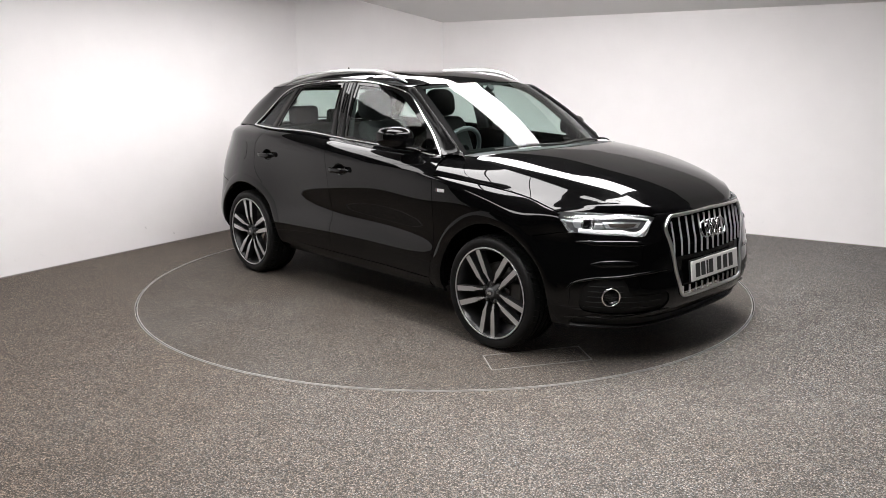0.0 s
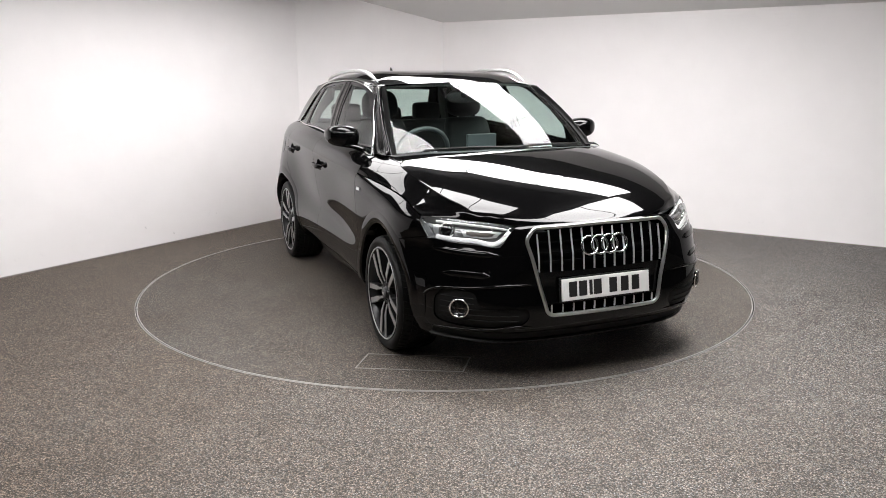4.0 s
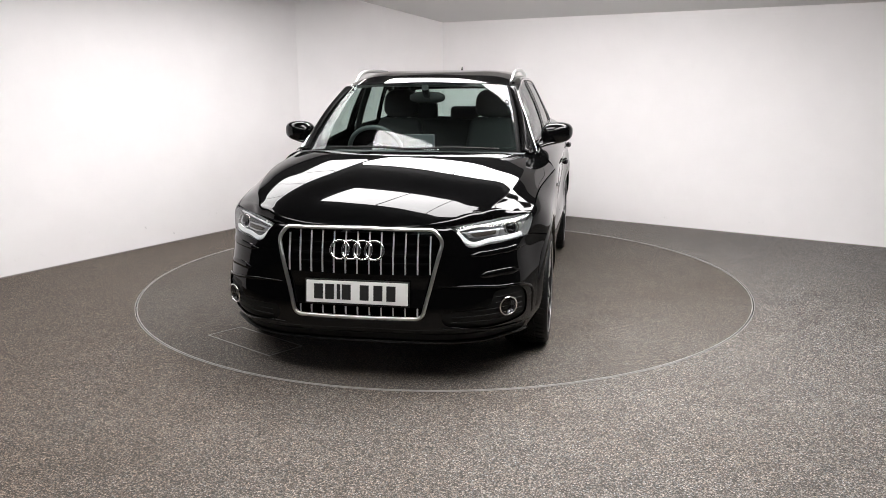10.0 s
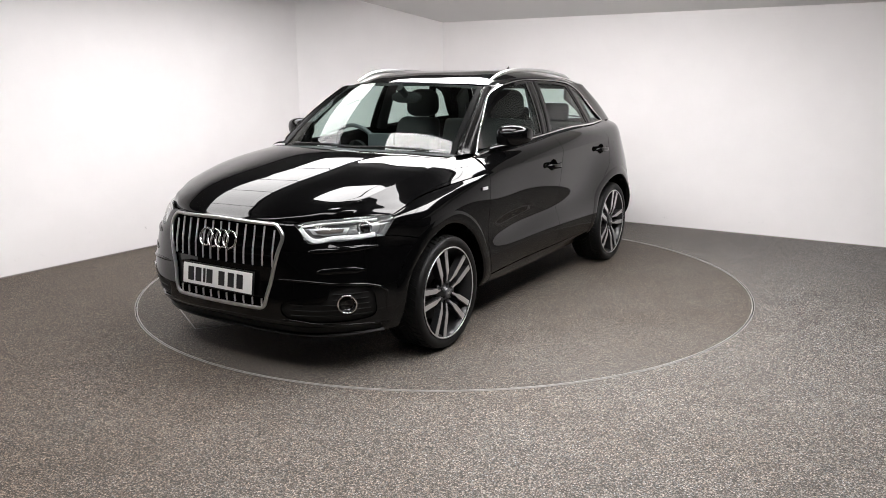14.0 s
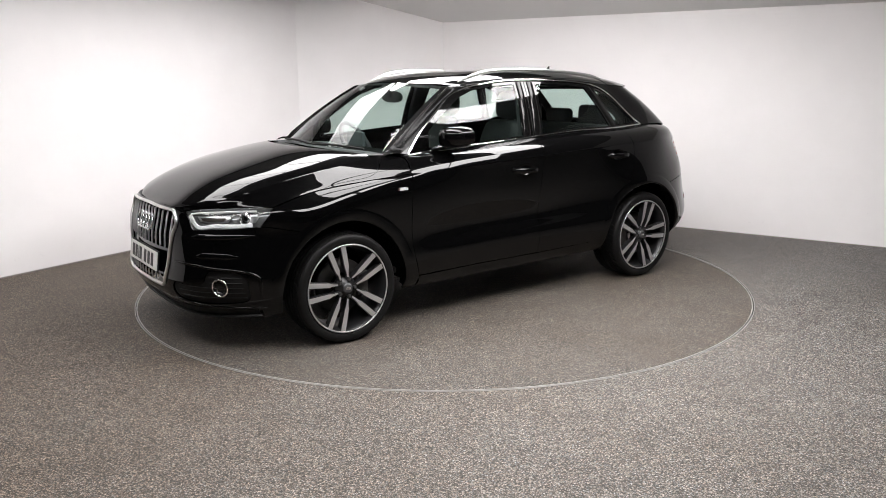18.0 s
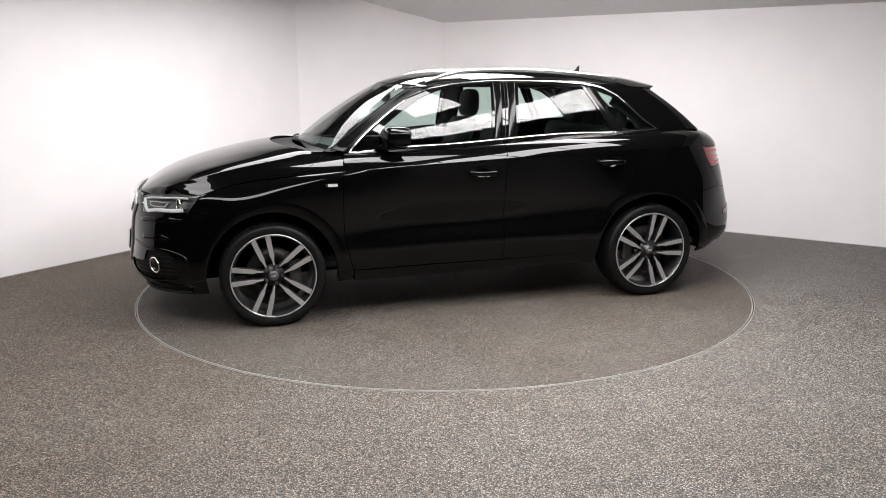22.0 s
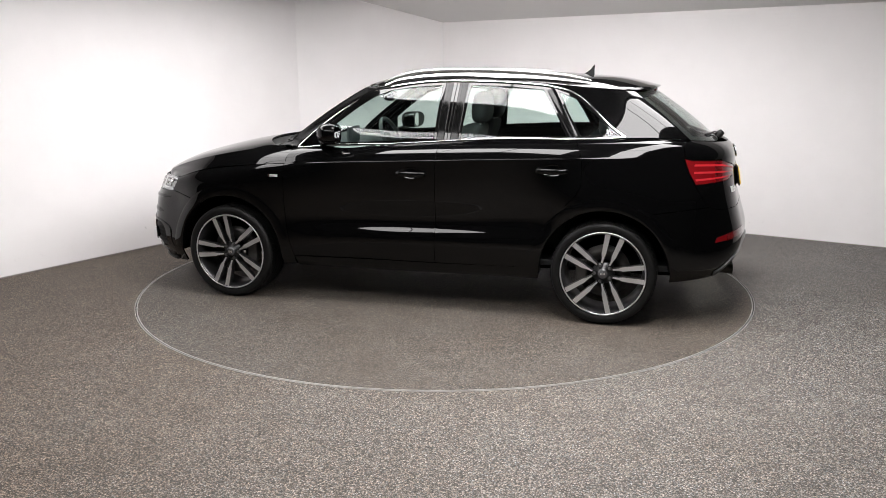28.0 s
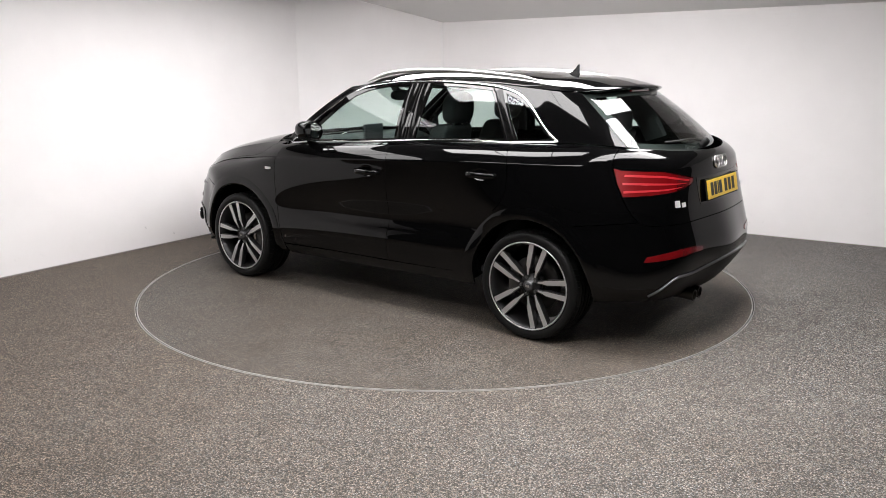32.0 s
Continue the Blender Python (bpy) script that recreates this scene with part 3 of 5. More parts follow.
def cut(sheet, outline, holes=(), lift=0.0, gap=0.0022, lip=0.012, step=0.03, whole=False):
    """A panel: triangles on the sheet within an outline, with narrow gaps to its neighbours and edges turned inwards."""
    height = np.linalg.norm(np.diff(sheet.grid, axis=1), axis=2).sum(1).mean()
    S = np.array((1.0, height))
    loops = []
    for poly in (outline, *holes):
        poly = np.asarray(poly, float) * S
        keep = np.linalg.norm(poly - np.roll(poly, 1, axis=0), axis=1) > 2e-4
        loops.append(dense(poly[keep], step * 0.7))
    lo, hi = loops[0].min(0), loops[0].max(0)
    gx, gy = np.meshgrid(np.arange(lo[0], hi[0], step), np.arange(lo[1], hi[1], step * 0.8), indexing="ij")
    pts = np.stack([gx.ravel(), gy.ravel()], 1)
    pts[:, 0] += 0.37 * step * (np.round(pts[:, 1] / (step * 0.8)) % 2)
    good = inside(pts, loops[0])
    for h in loops[1:]:
        good &= ~inside(pts, h)
    pts = pts[good]
    edge_pts = np.concatenate(loops)
    near = np.array([((edge_pts - q) ** 2).sum(1).min() for q in pts]) if len(pts) else np.zeros(0)
    pts = pts[near > (0.45 * step) ** 2]
    # three close lines of points along a fold keep it crisp
    folds = []
    if sheet.crease is not None:
        fold_y = sheet.tv[sheet.crease] * height
        if lo[1] + .012 < fold_y < hi[1] - .012:
            pts = pts[abs(pts[:, 1] - fold_y) > .35 * step]
            for off in (-.006, 0, .006):
                line = [(x, fold_y + off) for x in np.arange(lo[0] - .031, hi[0] + .06, .018)]
                folds.append([line[0]] + [q for q in line[1:-1] if ((edge_pts - q) ** 2).sum(1).min() > .003 ** 2] + [line[-1]])
    coords = [Vector(q) for q in np.concatenate([edge_pts, pts] + [np.array(f) for f in folds])]
    edges, k = [], len(edge_pts) + len(pts)
    for f in folds:
        edges += [(k + i, k + i + 1) for i in range(len(f) - 1)]
        k += len(f)
    k = 0
    for lp in loops:
        n = len(lp)
        edges += [(k + i, k + (i + 1) % n) for i in range(n)]
        k += n
    vs, _, fs, *_ = geometry.delaunay_2d_cdt(coords, edges, [], 0, 1e-5)
    vs = np.array([tuple(q) for q in vs])
    fs = np.array([f for f in fs if len(f) == 3])
    mid = vs[fs].mean(1)
    good = inside(mid, loops[0])
    for h in loops[1:]:
        good &= ~inside(mid, h)
    fs = fs[good]
    used = np.unique(fs)
    remap = -np.ones(len(vs), int)
    remap[used] = np.arange(len(used))
    vs, fs = vs[used], remap[fs]
    uv = vs / S
    uv[:, 0], uv[:, 1] = np.clip(uv[:, 0], sheet.u0, sheet.u1), np.clip(uv[:, 1], 0, 1)
    P, N = sheet.at(uv[:, 0], uv[:, 1]), sheet.normal(uv[:, 0], uv[:, 1])
    fn = np.cross(P[fs[:, 1]] - P[fs[:, 0]], P[fs[:, 2]] - P[fs[:, 0]])
    flip = (fn * N[fs[:, 0]]).sum(1) < 0
    fs[flip] = fs[flip][:, ::-1]
    fn[flip] *= -1
    fs = fs[np.linalg.norm(fn, axis=1) > 1e-9]
    if whole:
        c = abs(P[:, 1]) < 3e-3
        P[c, 1] = 0
        N[c, 1] = 0
    count = {}
    for f in fs:
        for a, b in ((f[0], f[1]), (f[1], f[2]), (f[2], f[0])):
            count[(min(a, b), max(a, b))] = count.get((min(a, b), max(a, b)), []) + [(a, b)]
    rim = [v[0] for v in count.values() if len(v) == 1]
    if whole:
        rim = [(a, b) for a, b in rim if not (P[a, 1] == 0 and P[b, 1] == 0)]
    shift = np.zeros_like(P)
    for a, b in rim:
        d = P[b] - P[a]
        w = np.cross(N[a] + N[b], d)
        w /= max(np.linalg.norm(w), 1e-9)
        shift[a] += w
        shift[b] += w
    ln = np.linalg.norm(shift, axis=1, keepdims=True)
    shift = np.where(ln > 1e-6, shift / np.maximum(ln, 1e-6), 0)
    if whole:
        shift[P[:, 1] == 0, 1] = 0
    P = P + shift * gap + N * lift
    verts, norms = P.copy(), N.copy()
    faces = [tuple(f) for f in fs]
    n_top = len(faces)
    if lip:
        ids = sorted({i for e in rim for i in e})
        low = {i: len(verts) + k for k, i in enumerate(ids)}
        verts = np.concatenate([verts, P[ids] - N[ids] * lip + shift[ids] * lip * 0.15])
        norms = np.concatenate([norms, N[ids]])
        faces += [(a, low[a], low[b], b) for a, b in rim]
    return verts, faces, norms, n_top


def place(name, made, material, parent, side=1, whole=False, label=""):
    verts, faces, norms, n_top = made
    verts, norms = verts * (1, side, 1), norms * (1, side, 1)
    faces = [f[::-1] for f in faces] if side < 0 else list(faces)
    tops = list(range(n_top))
    if whole:
        n = len(verts)
        other = [i if abs(verts[i, 1]) < 1e-6 else n + i for i in range(n)]
        tops += [len(faces) + i for i in tops]
        faces = faces + [tuple(other[i] for i in f[::-1]) for f in faces]
        verts = np.concatenate([verts, verts * (1, -1, 1)])
        norms = np.concatenate([norms, norms * (1, -1, 1)])
    ob = mesh_object(name, verts, faces, material, parent, label, smooth=True)
    top = np.zeros(len(faces), bool)
    top[tops] = True
    me = ob.data
    ln = []
    for poly in me.polygons:
        flat = tuple(poly.normal)
        ln += [tuple(norms[i]) if top[poly.index] else flat for i in poly.vertices]
    me.normals_split_custom_set(ln)
    return ob


def both(name, made, material, parent, label=""):
    return [place(name, made, material, parent, s, False, label) for s in (1, -1)]


def sweep(path, width, height, normals=None, n=10, closed=False, power=2.6, taper=0.0):
    """A bmesh bar along a path, with a rounded oblong section: width across, height along the normals."""
    path = np.asarray(path, float)
    k = len(path)
    tang = np.roll(path, -1, 0) - np.roll(path, 1, 0) if closed else np.gradient(path, axis=0)
    tang /= np.linalg.norm(tang, axis=1, keepdims=True)
    if normals is None:
        normals = np.tile((0.0, 0.0, 1.0), (k, 1))
    normals = np.asarray(normals, float)
    if normals.ndim == 1:
        normals = np.tile(normals, (k, 1))
    across = np.cross(tang, normals)
    across /= np.linalg.norm(across, axis=1, keepdims=True)
    up = np.cross(across, tang)
    bm = bmesh.new()
    rows = []
    for i in range(k):
        s = 1.0
        if taper and not closed:
            e = min(i, k - 1 - i) / max(1, (k - 1))
            s = min(1.0, 0.25 + e / taper)
        row = []
        for j in range(n):
            a = 2 * math.pi * j / n
            c, d = math.cos(a), math.sin(a)
            c, d = math.copysign(abs(c) ** (2 / power), c), math.copysign(abs(d) ** (2 / power), d)
            row.append(bm.verts.new(path[i] + across[i] * c * width / 2 * s + up[i] * d * height / 2 * s))
        rows.append(row)
    for i in range(k if closed else k - 1):
        a, b = rows[i], rows[(i + 1) % k]
        for j in range(n):
            bm.faces.new((a[j], a[(j + 1) % n], b[(j + 1) % n], b[j]))
    if not closed:
        bm.faces.new(rows[0][::-1])
        bm.faces.new(rows[-1])
    bmesh.ops.recalc_face_normals(bm, faces=bm.faces)
    return bm


def flipped(bm, side):
    if side < 0:
        for v in bm.verts:
            v.co.y *= -1
        bmesh.ops.reverse_faces(bm, faces=bm.faces)
    return bm


def lathe(profile, n=64, closed=False):
    """A bmesh turned round the z axis from (radius, z) pairs."""
    bm = bmesh.new()
    rows = [[bm.verts.new((r * math.cos(2 * math.pi * i / n), r * math.sin(2 * math.pi * i / n), z)) for r, z in profile] for i in range(n)]
    m = len(profile)
    for i in range(n):
        a, b = rows[i], rows[(i + 1) % n]
        for j in range(m if closed else m - 1):
            bm.faces.new((a[j], b[j], b[(j + 1) % m], a[(j + 1) % m]))
    bmesh.ops.remove_doubles(bm, verts=bm.verts, dist=1e-6)
    bmesh.ops.recalc_face_normals(bm, faces=bm.faces)
    return bm


def grown(bm, f):
    """Moves every vertex by f(co)."""
    for v in bm.verts:
        v.co = f(v.co)
    return bm


# ---- car materials ----
M_RUBBER = mat("tyre_rubber", (0.0055, 0.0055, 0.0055), 0.5, 0.0, specular_ior_level=0.2)
M_TRIM = mat("black_plastic", (0.006, 0.006, 0.006), 0.55, 0.0, specular_ior_level=0.25)
M_GLOSS = mat("gloss_black_trim", (0.002, 0.002, 0.002), 0.015)
M_PILLAR = mat("satin_black_pillar", (0.003, 0.003, 0.003), 0.20, 0.0, specular_ior_level=0.10)
M_BORDER = mat("black_printed_glass", (0.003, 0.003, 0.003), 0.5, 0.0, specular_ior_level=0.04)
M_COVER = mat("black_window_pillar", (0.003, 0.003, 0.003), 0.12, 0.0, specular_ior_level=0.22)
M_DARK = mat("dark_cavity", (0.004, 0.004, 0.004), 0.9, 0.0, specular_ior_level=0.0)
M_CHROME = mat("bright_chrome", (0.82, 0.82, 0.82), 0.12, 1.0)
M_SATIN = mat("satin_aluminium", (0.72, 0.72, 0.71), 0.28, 1.0)
M_MACHINED = mat("machined_alloy", (0.60, 0.60, 0.60), 0.36, 0.8)
M_ALLOY = mat("dark_alloy", (0.022, 0.022, 0.023), 0.3, 0.3)
M_SEAT = mat("black_cloth", (0.018, 0.019, 0.020), 0.8)
M_DASH = mat("grey_soft_plastic", (0.030, 0.032, 0.034), 0.6)
M_LEATHER = mat("grey_black_leather", (0.05, 0.053, 0.057), 0.42)
M_WHITE = mat("white_plate", (0.75, 0.75, 0.73), 0.4)
M_YELLOW = mat("yellow_plate", (0.85, 0.56, 0.05), 0.4)
M_INK = mat("plate_bars", (0.01, 0.01, 0.01), 0.5)
M_LENS = mat("lamp_reflector", (0.50, 0.51, 0.52), 0.3, 0.9)
M_GUIDE = mat("white_light_guide", (0.85, 0.86, 0.87), 0.25)
M_RED = mat("red_lamp", (0.115, 0.0025, 0.004), 0.25, 0.0, coat_weight=1.0, coat_roughness=0.02)
M_REDBAR = mat("bright_red_bar", (0.36, 0.012, 0.018), 0.35, 0.0, coat_weight=1.0, coat_roughness=0.02)
M_DISC_BRAKE = mat("brake_steel", (0.06, 0.057, 0.055), 0.5, 0.8)


def glass(name, tint, extra=0.0):
    """Clear thin pane: lets light through with a tint, and mirrors by the angle of view."""
    m = bpy.data.materials.new(name)
    m.use_nodes = True
    n, l = m.node_tree.nodes, m.node_tree.links
    n.clear()
    out, mixer = n.new("ShaderNodeOutputMaterial"), n.new("ShaderNodeMixShader")
    clear, gloss, facing_w = n.new("ShaderNodeBsdfTransparent"), n.new("ShaderNodeBsdfGlossy"), n.new("ShaderNodeLayerWeight")
    power, scale = n.new("ShaderNodeMath"), n.new("ShaderNodeMath")
    power.operation, scale.operation = "POWER", "MULTIPLY_ADD"
    power.inputs[1].default_value, scale.inputs[1].default_value, scale.inputs[2].default_value = 5.0, 0.95 - extra, 0.048 + extra
    facing_w.inputs["Blend"].default_value = 0.5
    clear.inputs["Color"].default_value = (*tint, 1)
    gloss.inputs["Roughness"].default_value = 0.005
    l.new(facing_w.outputs["Facing"], power.inputs[0])
    l.new(power.outputs[0], scale.inputs[0])
    l.new(scale.outputs[0], mixer.inputs[0])
    l.new(clear.outputs[0], mixer.inputs[1])
    l.new(gloss.outputs[0], mixer.inputs[2])
    l.new(mixer.outputs[0], out.inputs[0])
    return m


M_GLASS = glass("green_tinted_glass", (0.73, 0.83, 0.795))
M_CLEAR = glass("clear_lamp_cover", (0.93, 0.94, 0.94))

# ---- outlines on the body ----
AXLE, HUB_Z = 1.3015, 0.330
C = lambda k: float(np.interp(3 + k, np.arange(len(CABIN.tu)), CABIN.tu))
DOOR_FRONT = smooth_line([(.800, .335), (.836, .48), (.853, .64), (.852, .80), (.845, .95), (.830, 1.056)], 24)
DOOR_MID = smooth_line([(-.209, .335), (-.214, .60), (-.220, .90), (-.226, 1.02), (-.232, 1.118)], 20)
DOOR_REAR = np.concatenate([smooth_line([(-1.098, 1.150), (-1.140, 1.07), (-1.153, .96), (-1.150, .88), (-1.118, .815), (-1.06, .755)], 22),
                            arc(-AXLE, HUB_Z, .462, 112 - 50, 1.5, 18)[1:]])
WING_CUT = np.array([(1.515, .672), (1.60, .705), (1.787, .740)])
LAMP_OUT = smooth_line([(1.787, .740), (1.768, .768), (1.742, .803), (1.715, .839)], 10)
FRONT_ARCH = arc(AXLE, HUB_Z, .402, 188, 58, 40)
FRONT_ARCH_LOW = arc(AXLE, HUB_Z, .402, 58, -14, 24)
REAR_ARCH = arc(-AXLE, HUB_Z, .402, 190, 112, 26)
GATE = smooth_line([(-1.752, 1.143), (-1.750, 1.06), (-1.803, .925), (-1.862, .82), (-1.915, .752)], 22)
door_u = lambda pts: on(BODY, "s", pts)
df, dm, dr = door_u(DOOR_FRONT), door_u(DOOR_MID), door_u(DOOR_REAR)
lamp_bottom = on(BODY, "f", [(.800, .737), (.713, .732), (.637, .728), (.562, .718)])
lamp_tip = on(BODY, "f", [(.541, .722), (.522, .738), (.464, .807)])
lamp_out = door_u(LAMP_OUT)
lamp_top = np.concatenate([on(BODY, "f", smooth_line([(.464, .808), (.52, .821), (.60, .830), (.70, .837), (.765, .839)], 16)), lamp_out[-1:]])
gate_low = on(BODY, "r", [(.748, .740), (.725, .735), (.70, .733), (.64, .733), (.577, .733), (.43, .735), (.28, .737), (.14, .739), (0, .740)])
gate_u = door_u(GATE)
gate_low[0] = gate_u[-1]
quarter_cut = door_u([(-1.915, .750), (-1.80, .742), (-1.66, .728), (-1.472, .70)])
quarter_cut[0] = gate_u[-1]

# doors, wings, bumpers
SCOOP = [(.064 * math.cos(a), .038 * math.sin(a)) for a in np.linspace(0, 2 * math.pi, 28, endpoint=False)]
F_DOOR = cut(BODY, np.concatenate([df, level(BODY, 1, .830, -.232), dm[::-1]]), [on(BODY, "s", [(-.062 + x, .929 + z) for x, z in SCOOP])], gap=.0015)
R_DOOR = cut(BODY, np.concatenate([dm, level(BODY, 1, -.232, -1.098), dr]), [on(BODY, "s", [(-.972 + x, .968 + z) for x, z in SCOOP])], gap=.0015)
for s in (1, -1):
    d = place("front_door", F_DOOR, M_PAINT, car, s)
    d2 = place("rear_door", R_DOOR, M_PAINT, car, s)
    for door, hx, hz in ((d, -.062, .929), (d2, -.972, .968)):
        uvh = on(BODY, "s", [(hx, hz)])[0]
        c0, nn = BODY.at(*uvh), BODY.normal(*uvh)
        # dark scoop behind the grip
        bm = bmesh.new()
        rim = [bm.verts.new((0.066 * math.cos(a), 0.040 * math.sin(a), -0.001)) for a in np.linspace(0, 2 * math.pi, 28, endpoint=False)]
        for r, depth in ((.90, -.007), (.70, -.012), (.40, -.0145)):
            deep = [bm.verts.new((0.066 * r * math.cos(a), 0.040 * r * math.sin(a), depth)) for a in np.linspace(0, 2 * math.pi, 28, endpoint=False)]
            for i in range(28):
                bm.faces.new((rim[i], rim[(i + 1) % 28], deep[(i + 1) % 28], deep[i]))
            rim = deep
        bm.faces.new(rim)
        basis = Matrix.Identity(4)
        ex = Vector((1, 0, 0.02)).normalized()
        nz = Vector(nn).normalized()
        ey = nz.cross(ex).normalized()
        ex = ey.cross(nz)
        basis = Matrix(((ex.x, ey.x, nz.x, c0[0]), (ex.y, ey.y, nz.y, c0[1]), (ex.z, ey.z, nz.z, c0[2]), (0, 0, 0, 1)))
        bm.transform(basis)
        part("handle_recess", flipped(bm, s), M_PAINT, door, "scooped recess behind the grip", True)
        path = [(x, 0.004, 0.002 + 0.034 * (1 - abs(x / 0.105) ** 4)) for x in np.linspace(-0.104, 0.104, 15)]
        bm = sweep(path, 0.034, 0.024, (0, 0, 1), 16, power=2.6, taper=.10)
        bm.transform(basis)
        part("door_handle", flipped(bm, s), M_PAINT, door, smooth=True)
V_LOW = V_SHOULDER - .002
wing_front, wing_back = lamp_out[1:].copy(), df[::-1].copy()
wing_front[:, 1], wing_back[:, 1] = np.minimum(wing_front[:, 1], V_LOW), np.minimum(wing_back[:, 1], V_LOW)
WING = cut(BODY, np.concatenate([on(BODY, "s", FRONT_ARCH), door_u(WING_CUT), wing_front, level(BODY, V_LOW, 1.715, .846, 40), wing_back, door_u([(.80, .262), (.895, .252)])]))
# joint between bonnet and wing: along the fold, then up to the windscreen's corner
joint = on(HOOD, "s", smooth_line([(1.36, .934), (1.27, .946), (1.18, .956), (1.11, .967), (1.06, .985), (1.02, 1.014), (.985, 1.048), (.955, 1.068)], 26))
joint = np.concatenate([[(joint[0][0] - .10, .006)], joint[1:]])
back_u = joint[-1][1]
WING_TOP = cut(HOOD, np.concatenate([joint, [(HOOD.u1, back_u), (HOOD.u1, .004), ((joint[0][0] + HOOD.u1) / 2, .004)]]), gap=.0008)
for s in (1, -1):
    wing = place("front_wing", WING, M_PAINT, car, s)
    place("wing_top", WING_TOP, M_PAINT, wing, s)
QUARTER = cut(BODY, np.concatenate([dr[:24], on(BODY, "s", arc(-AXLE, HUB_Z, .402, 50, 112, 20)), quarter_cut[::-1], gate_u[::-1], level(BODY, 1, -1.752, -1.098)]))
both("rear_quarter", QUARTER, M_PAINT, car)
SILL = cut(BODY, np.concatenate([door_u([(.795, .330), (.4, .330), (-.2, .332), (-.6, .338), (-.846, .345), (-.895, .30), (-.89, .268)]), level(BODY, 0, -.89, .79)]))
both("sill", SILL, M_PAINT, car)

def rounded(pts, radii, n=7):
    """An open line through pts with its inner corners rounded."""
    pts = [np.array(q, float) for q in pts]
    out = [pts[0]]
    for a, q, c, r in zip(pts, pts[1:], pts[2:], radii):
        s, e = q + (a - q) * r / np.linalg.norm(a - q), q + (c - q) * r / np.linalg.norm(c - q)
        k = max(1, int(np.linalg.norm(s - out[-1]) / .03))
        out += [out[-1] + (s - out[-1]) * i / k for i in range(1, k)]
        out += [(1 - t) ** 2 * s + 2 * t * (1 - t) * q + t * t * e for t in np.linspace(0, 1, n)]
    k = max(1, int(np.linalg.norm(pts[-1] - out[-1]) / .03))
    return out + [out[-1] + (pts[-1] - out[-1]) * i / k for i in range(1, k)] + [pts[-1]]


GRILLE_HALF = rounded([(0, .812), (.376, .807), (.421, .752), (.328, .385), (.300, .374), (0, .373)], [.022, .030, .022, .012])
grille_uv = on(BODY, "f", GRILLE_HALF)
FOG_OUT = smooth_line([(.43, .405), (.52, .415), (.60, .423), (.655, .435), (.672, .49), (.72, .50), (.775, .50), (.805, .47), (.815, .40), (.80, .335), (.74, .315), (.64, .310), (.55, .315), (.46, .325), (.425, .36)], 56, True)
fog_uv = on(BODY, "f", FOG_OUT)
bumper_half = np.concatenate([level(BODY, 0, 2.11, 1.695, 26), on(BODY, "s", FRONT_ARCH_LOW[::-1]), door_u(WING_CUT), lamp_bottom[1:], lamp_tip,
                              on(BODY, "f", smooth_line([(.464, .810), (.447, .816), (.42, .820), (.36, .823), (.25, .824), (.12, .825), (0, .825)], 22))])
bumper_half[-1][0] = BODY.u0
bumper_half[0][0] = BODY.u0
FB = cut(BODY, np.concatenate([grille_uv[::-1][:1], bumper_half[:1], bumper_half[1:-1], bumper_half[-1:], grille_uv]), [fog_uv], whole=True)
front_bumper = place("front_bumper", FB, M_PAINT, car, whole=True)
rear_half = np.concatenate([gate_low[::-1], quarter_cut[:], on(BODY, "s", REAR_ARCH[::-1]), level(BODY, 0, -1.71, -2.13, 24)])
rear_half[-1][0] = BODY.u1
RB = cut(BODY, rear_half, whole=True)
rear_bumper = place("rear_bumper", RB, M_PAINT, car, whole=True)
TAIL = [(.765, 1.043), (.744, 1.031), (.605, 1.021), (.376, .973), (.378, .945), (.417, .932), (.554, .908), (.69, .896), (.783, .888), (.779, .96)]
tail_uv = on(BODY, "r", TAIL)
gate_half = np.concatenate([gate_u, gate_low, np.stack([np.full(2, BODY.u1), (.995, 1.0)], 1), level(BODY, 1, -2.5, -1.752, 30)])
gate_half[len(gate_u) + len(gate_low) + 2][0] = BODY.u1
TG = cut(BODY, gate_half, [tail_uv], whole=True)
tailgate = place("tailgate", TG, M_PAINT, car, whole=True)

# bonnet and roof
full = lambda s: np.array([(s.u0, 0), (s.u1, 0), (s.u1, 1), (s.u0, 1)], float)
# the bonnet's rear edge curves forward in front of the wiper tray
tray_edge = on(HOOD, "t", smooth_line([(.985, .712), (1.03, .665), (1.10, .565), (1.165, .43), (1.205, .28), (1.228, .13), (1.233, 0)], 26))
tray_edge[-1][1] = 1.0
bonnet_out = np.concatenate([[(HOOD.u0, 1), (HOOD.u0, .004)], joint, tray_edge])
TRAY = cut(HOOD, np.concatenate([tray_edge - (.02, 0), [(HOOD.u1, 1), (HOOD.u1, back_u)]]), lift=-.020, gap=0, lip=0, whole=True)
place("wiper_tray", TRAY, M_TRIM, car, whole=True, label="matt black tray below the windscreen")
place("bonnet", cut(HOOD, bonnet_out, whole=True, gap=.0015, step=.0145), M_PAINT, car, whole=True)
place("roof", cut(ROOF, full(ROOF), whole=True, gap=0.0005), M_PAINT, car, whole=True)

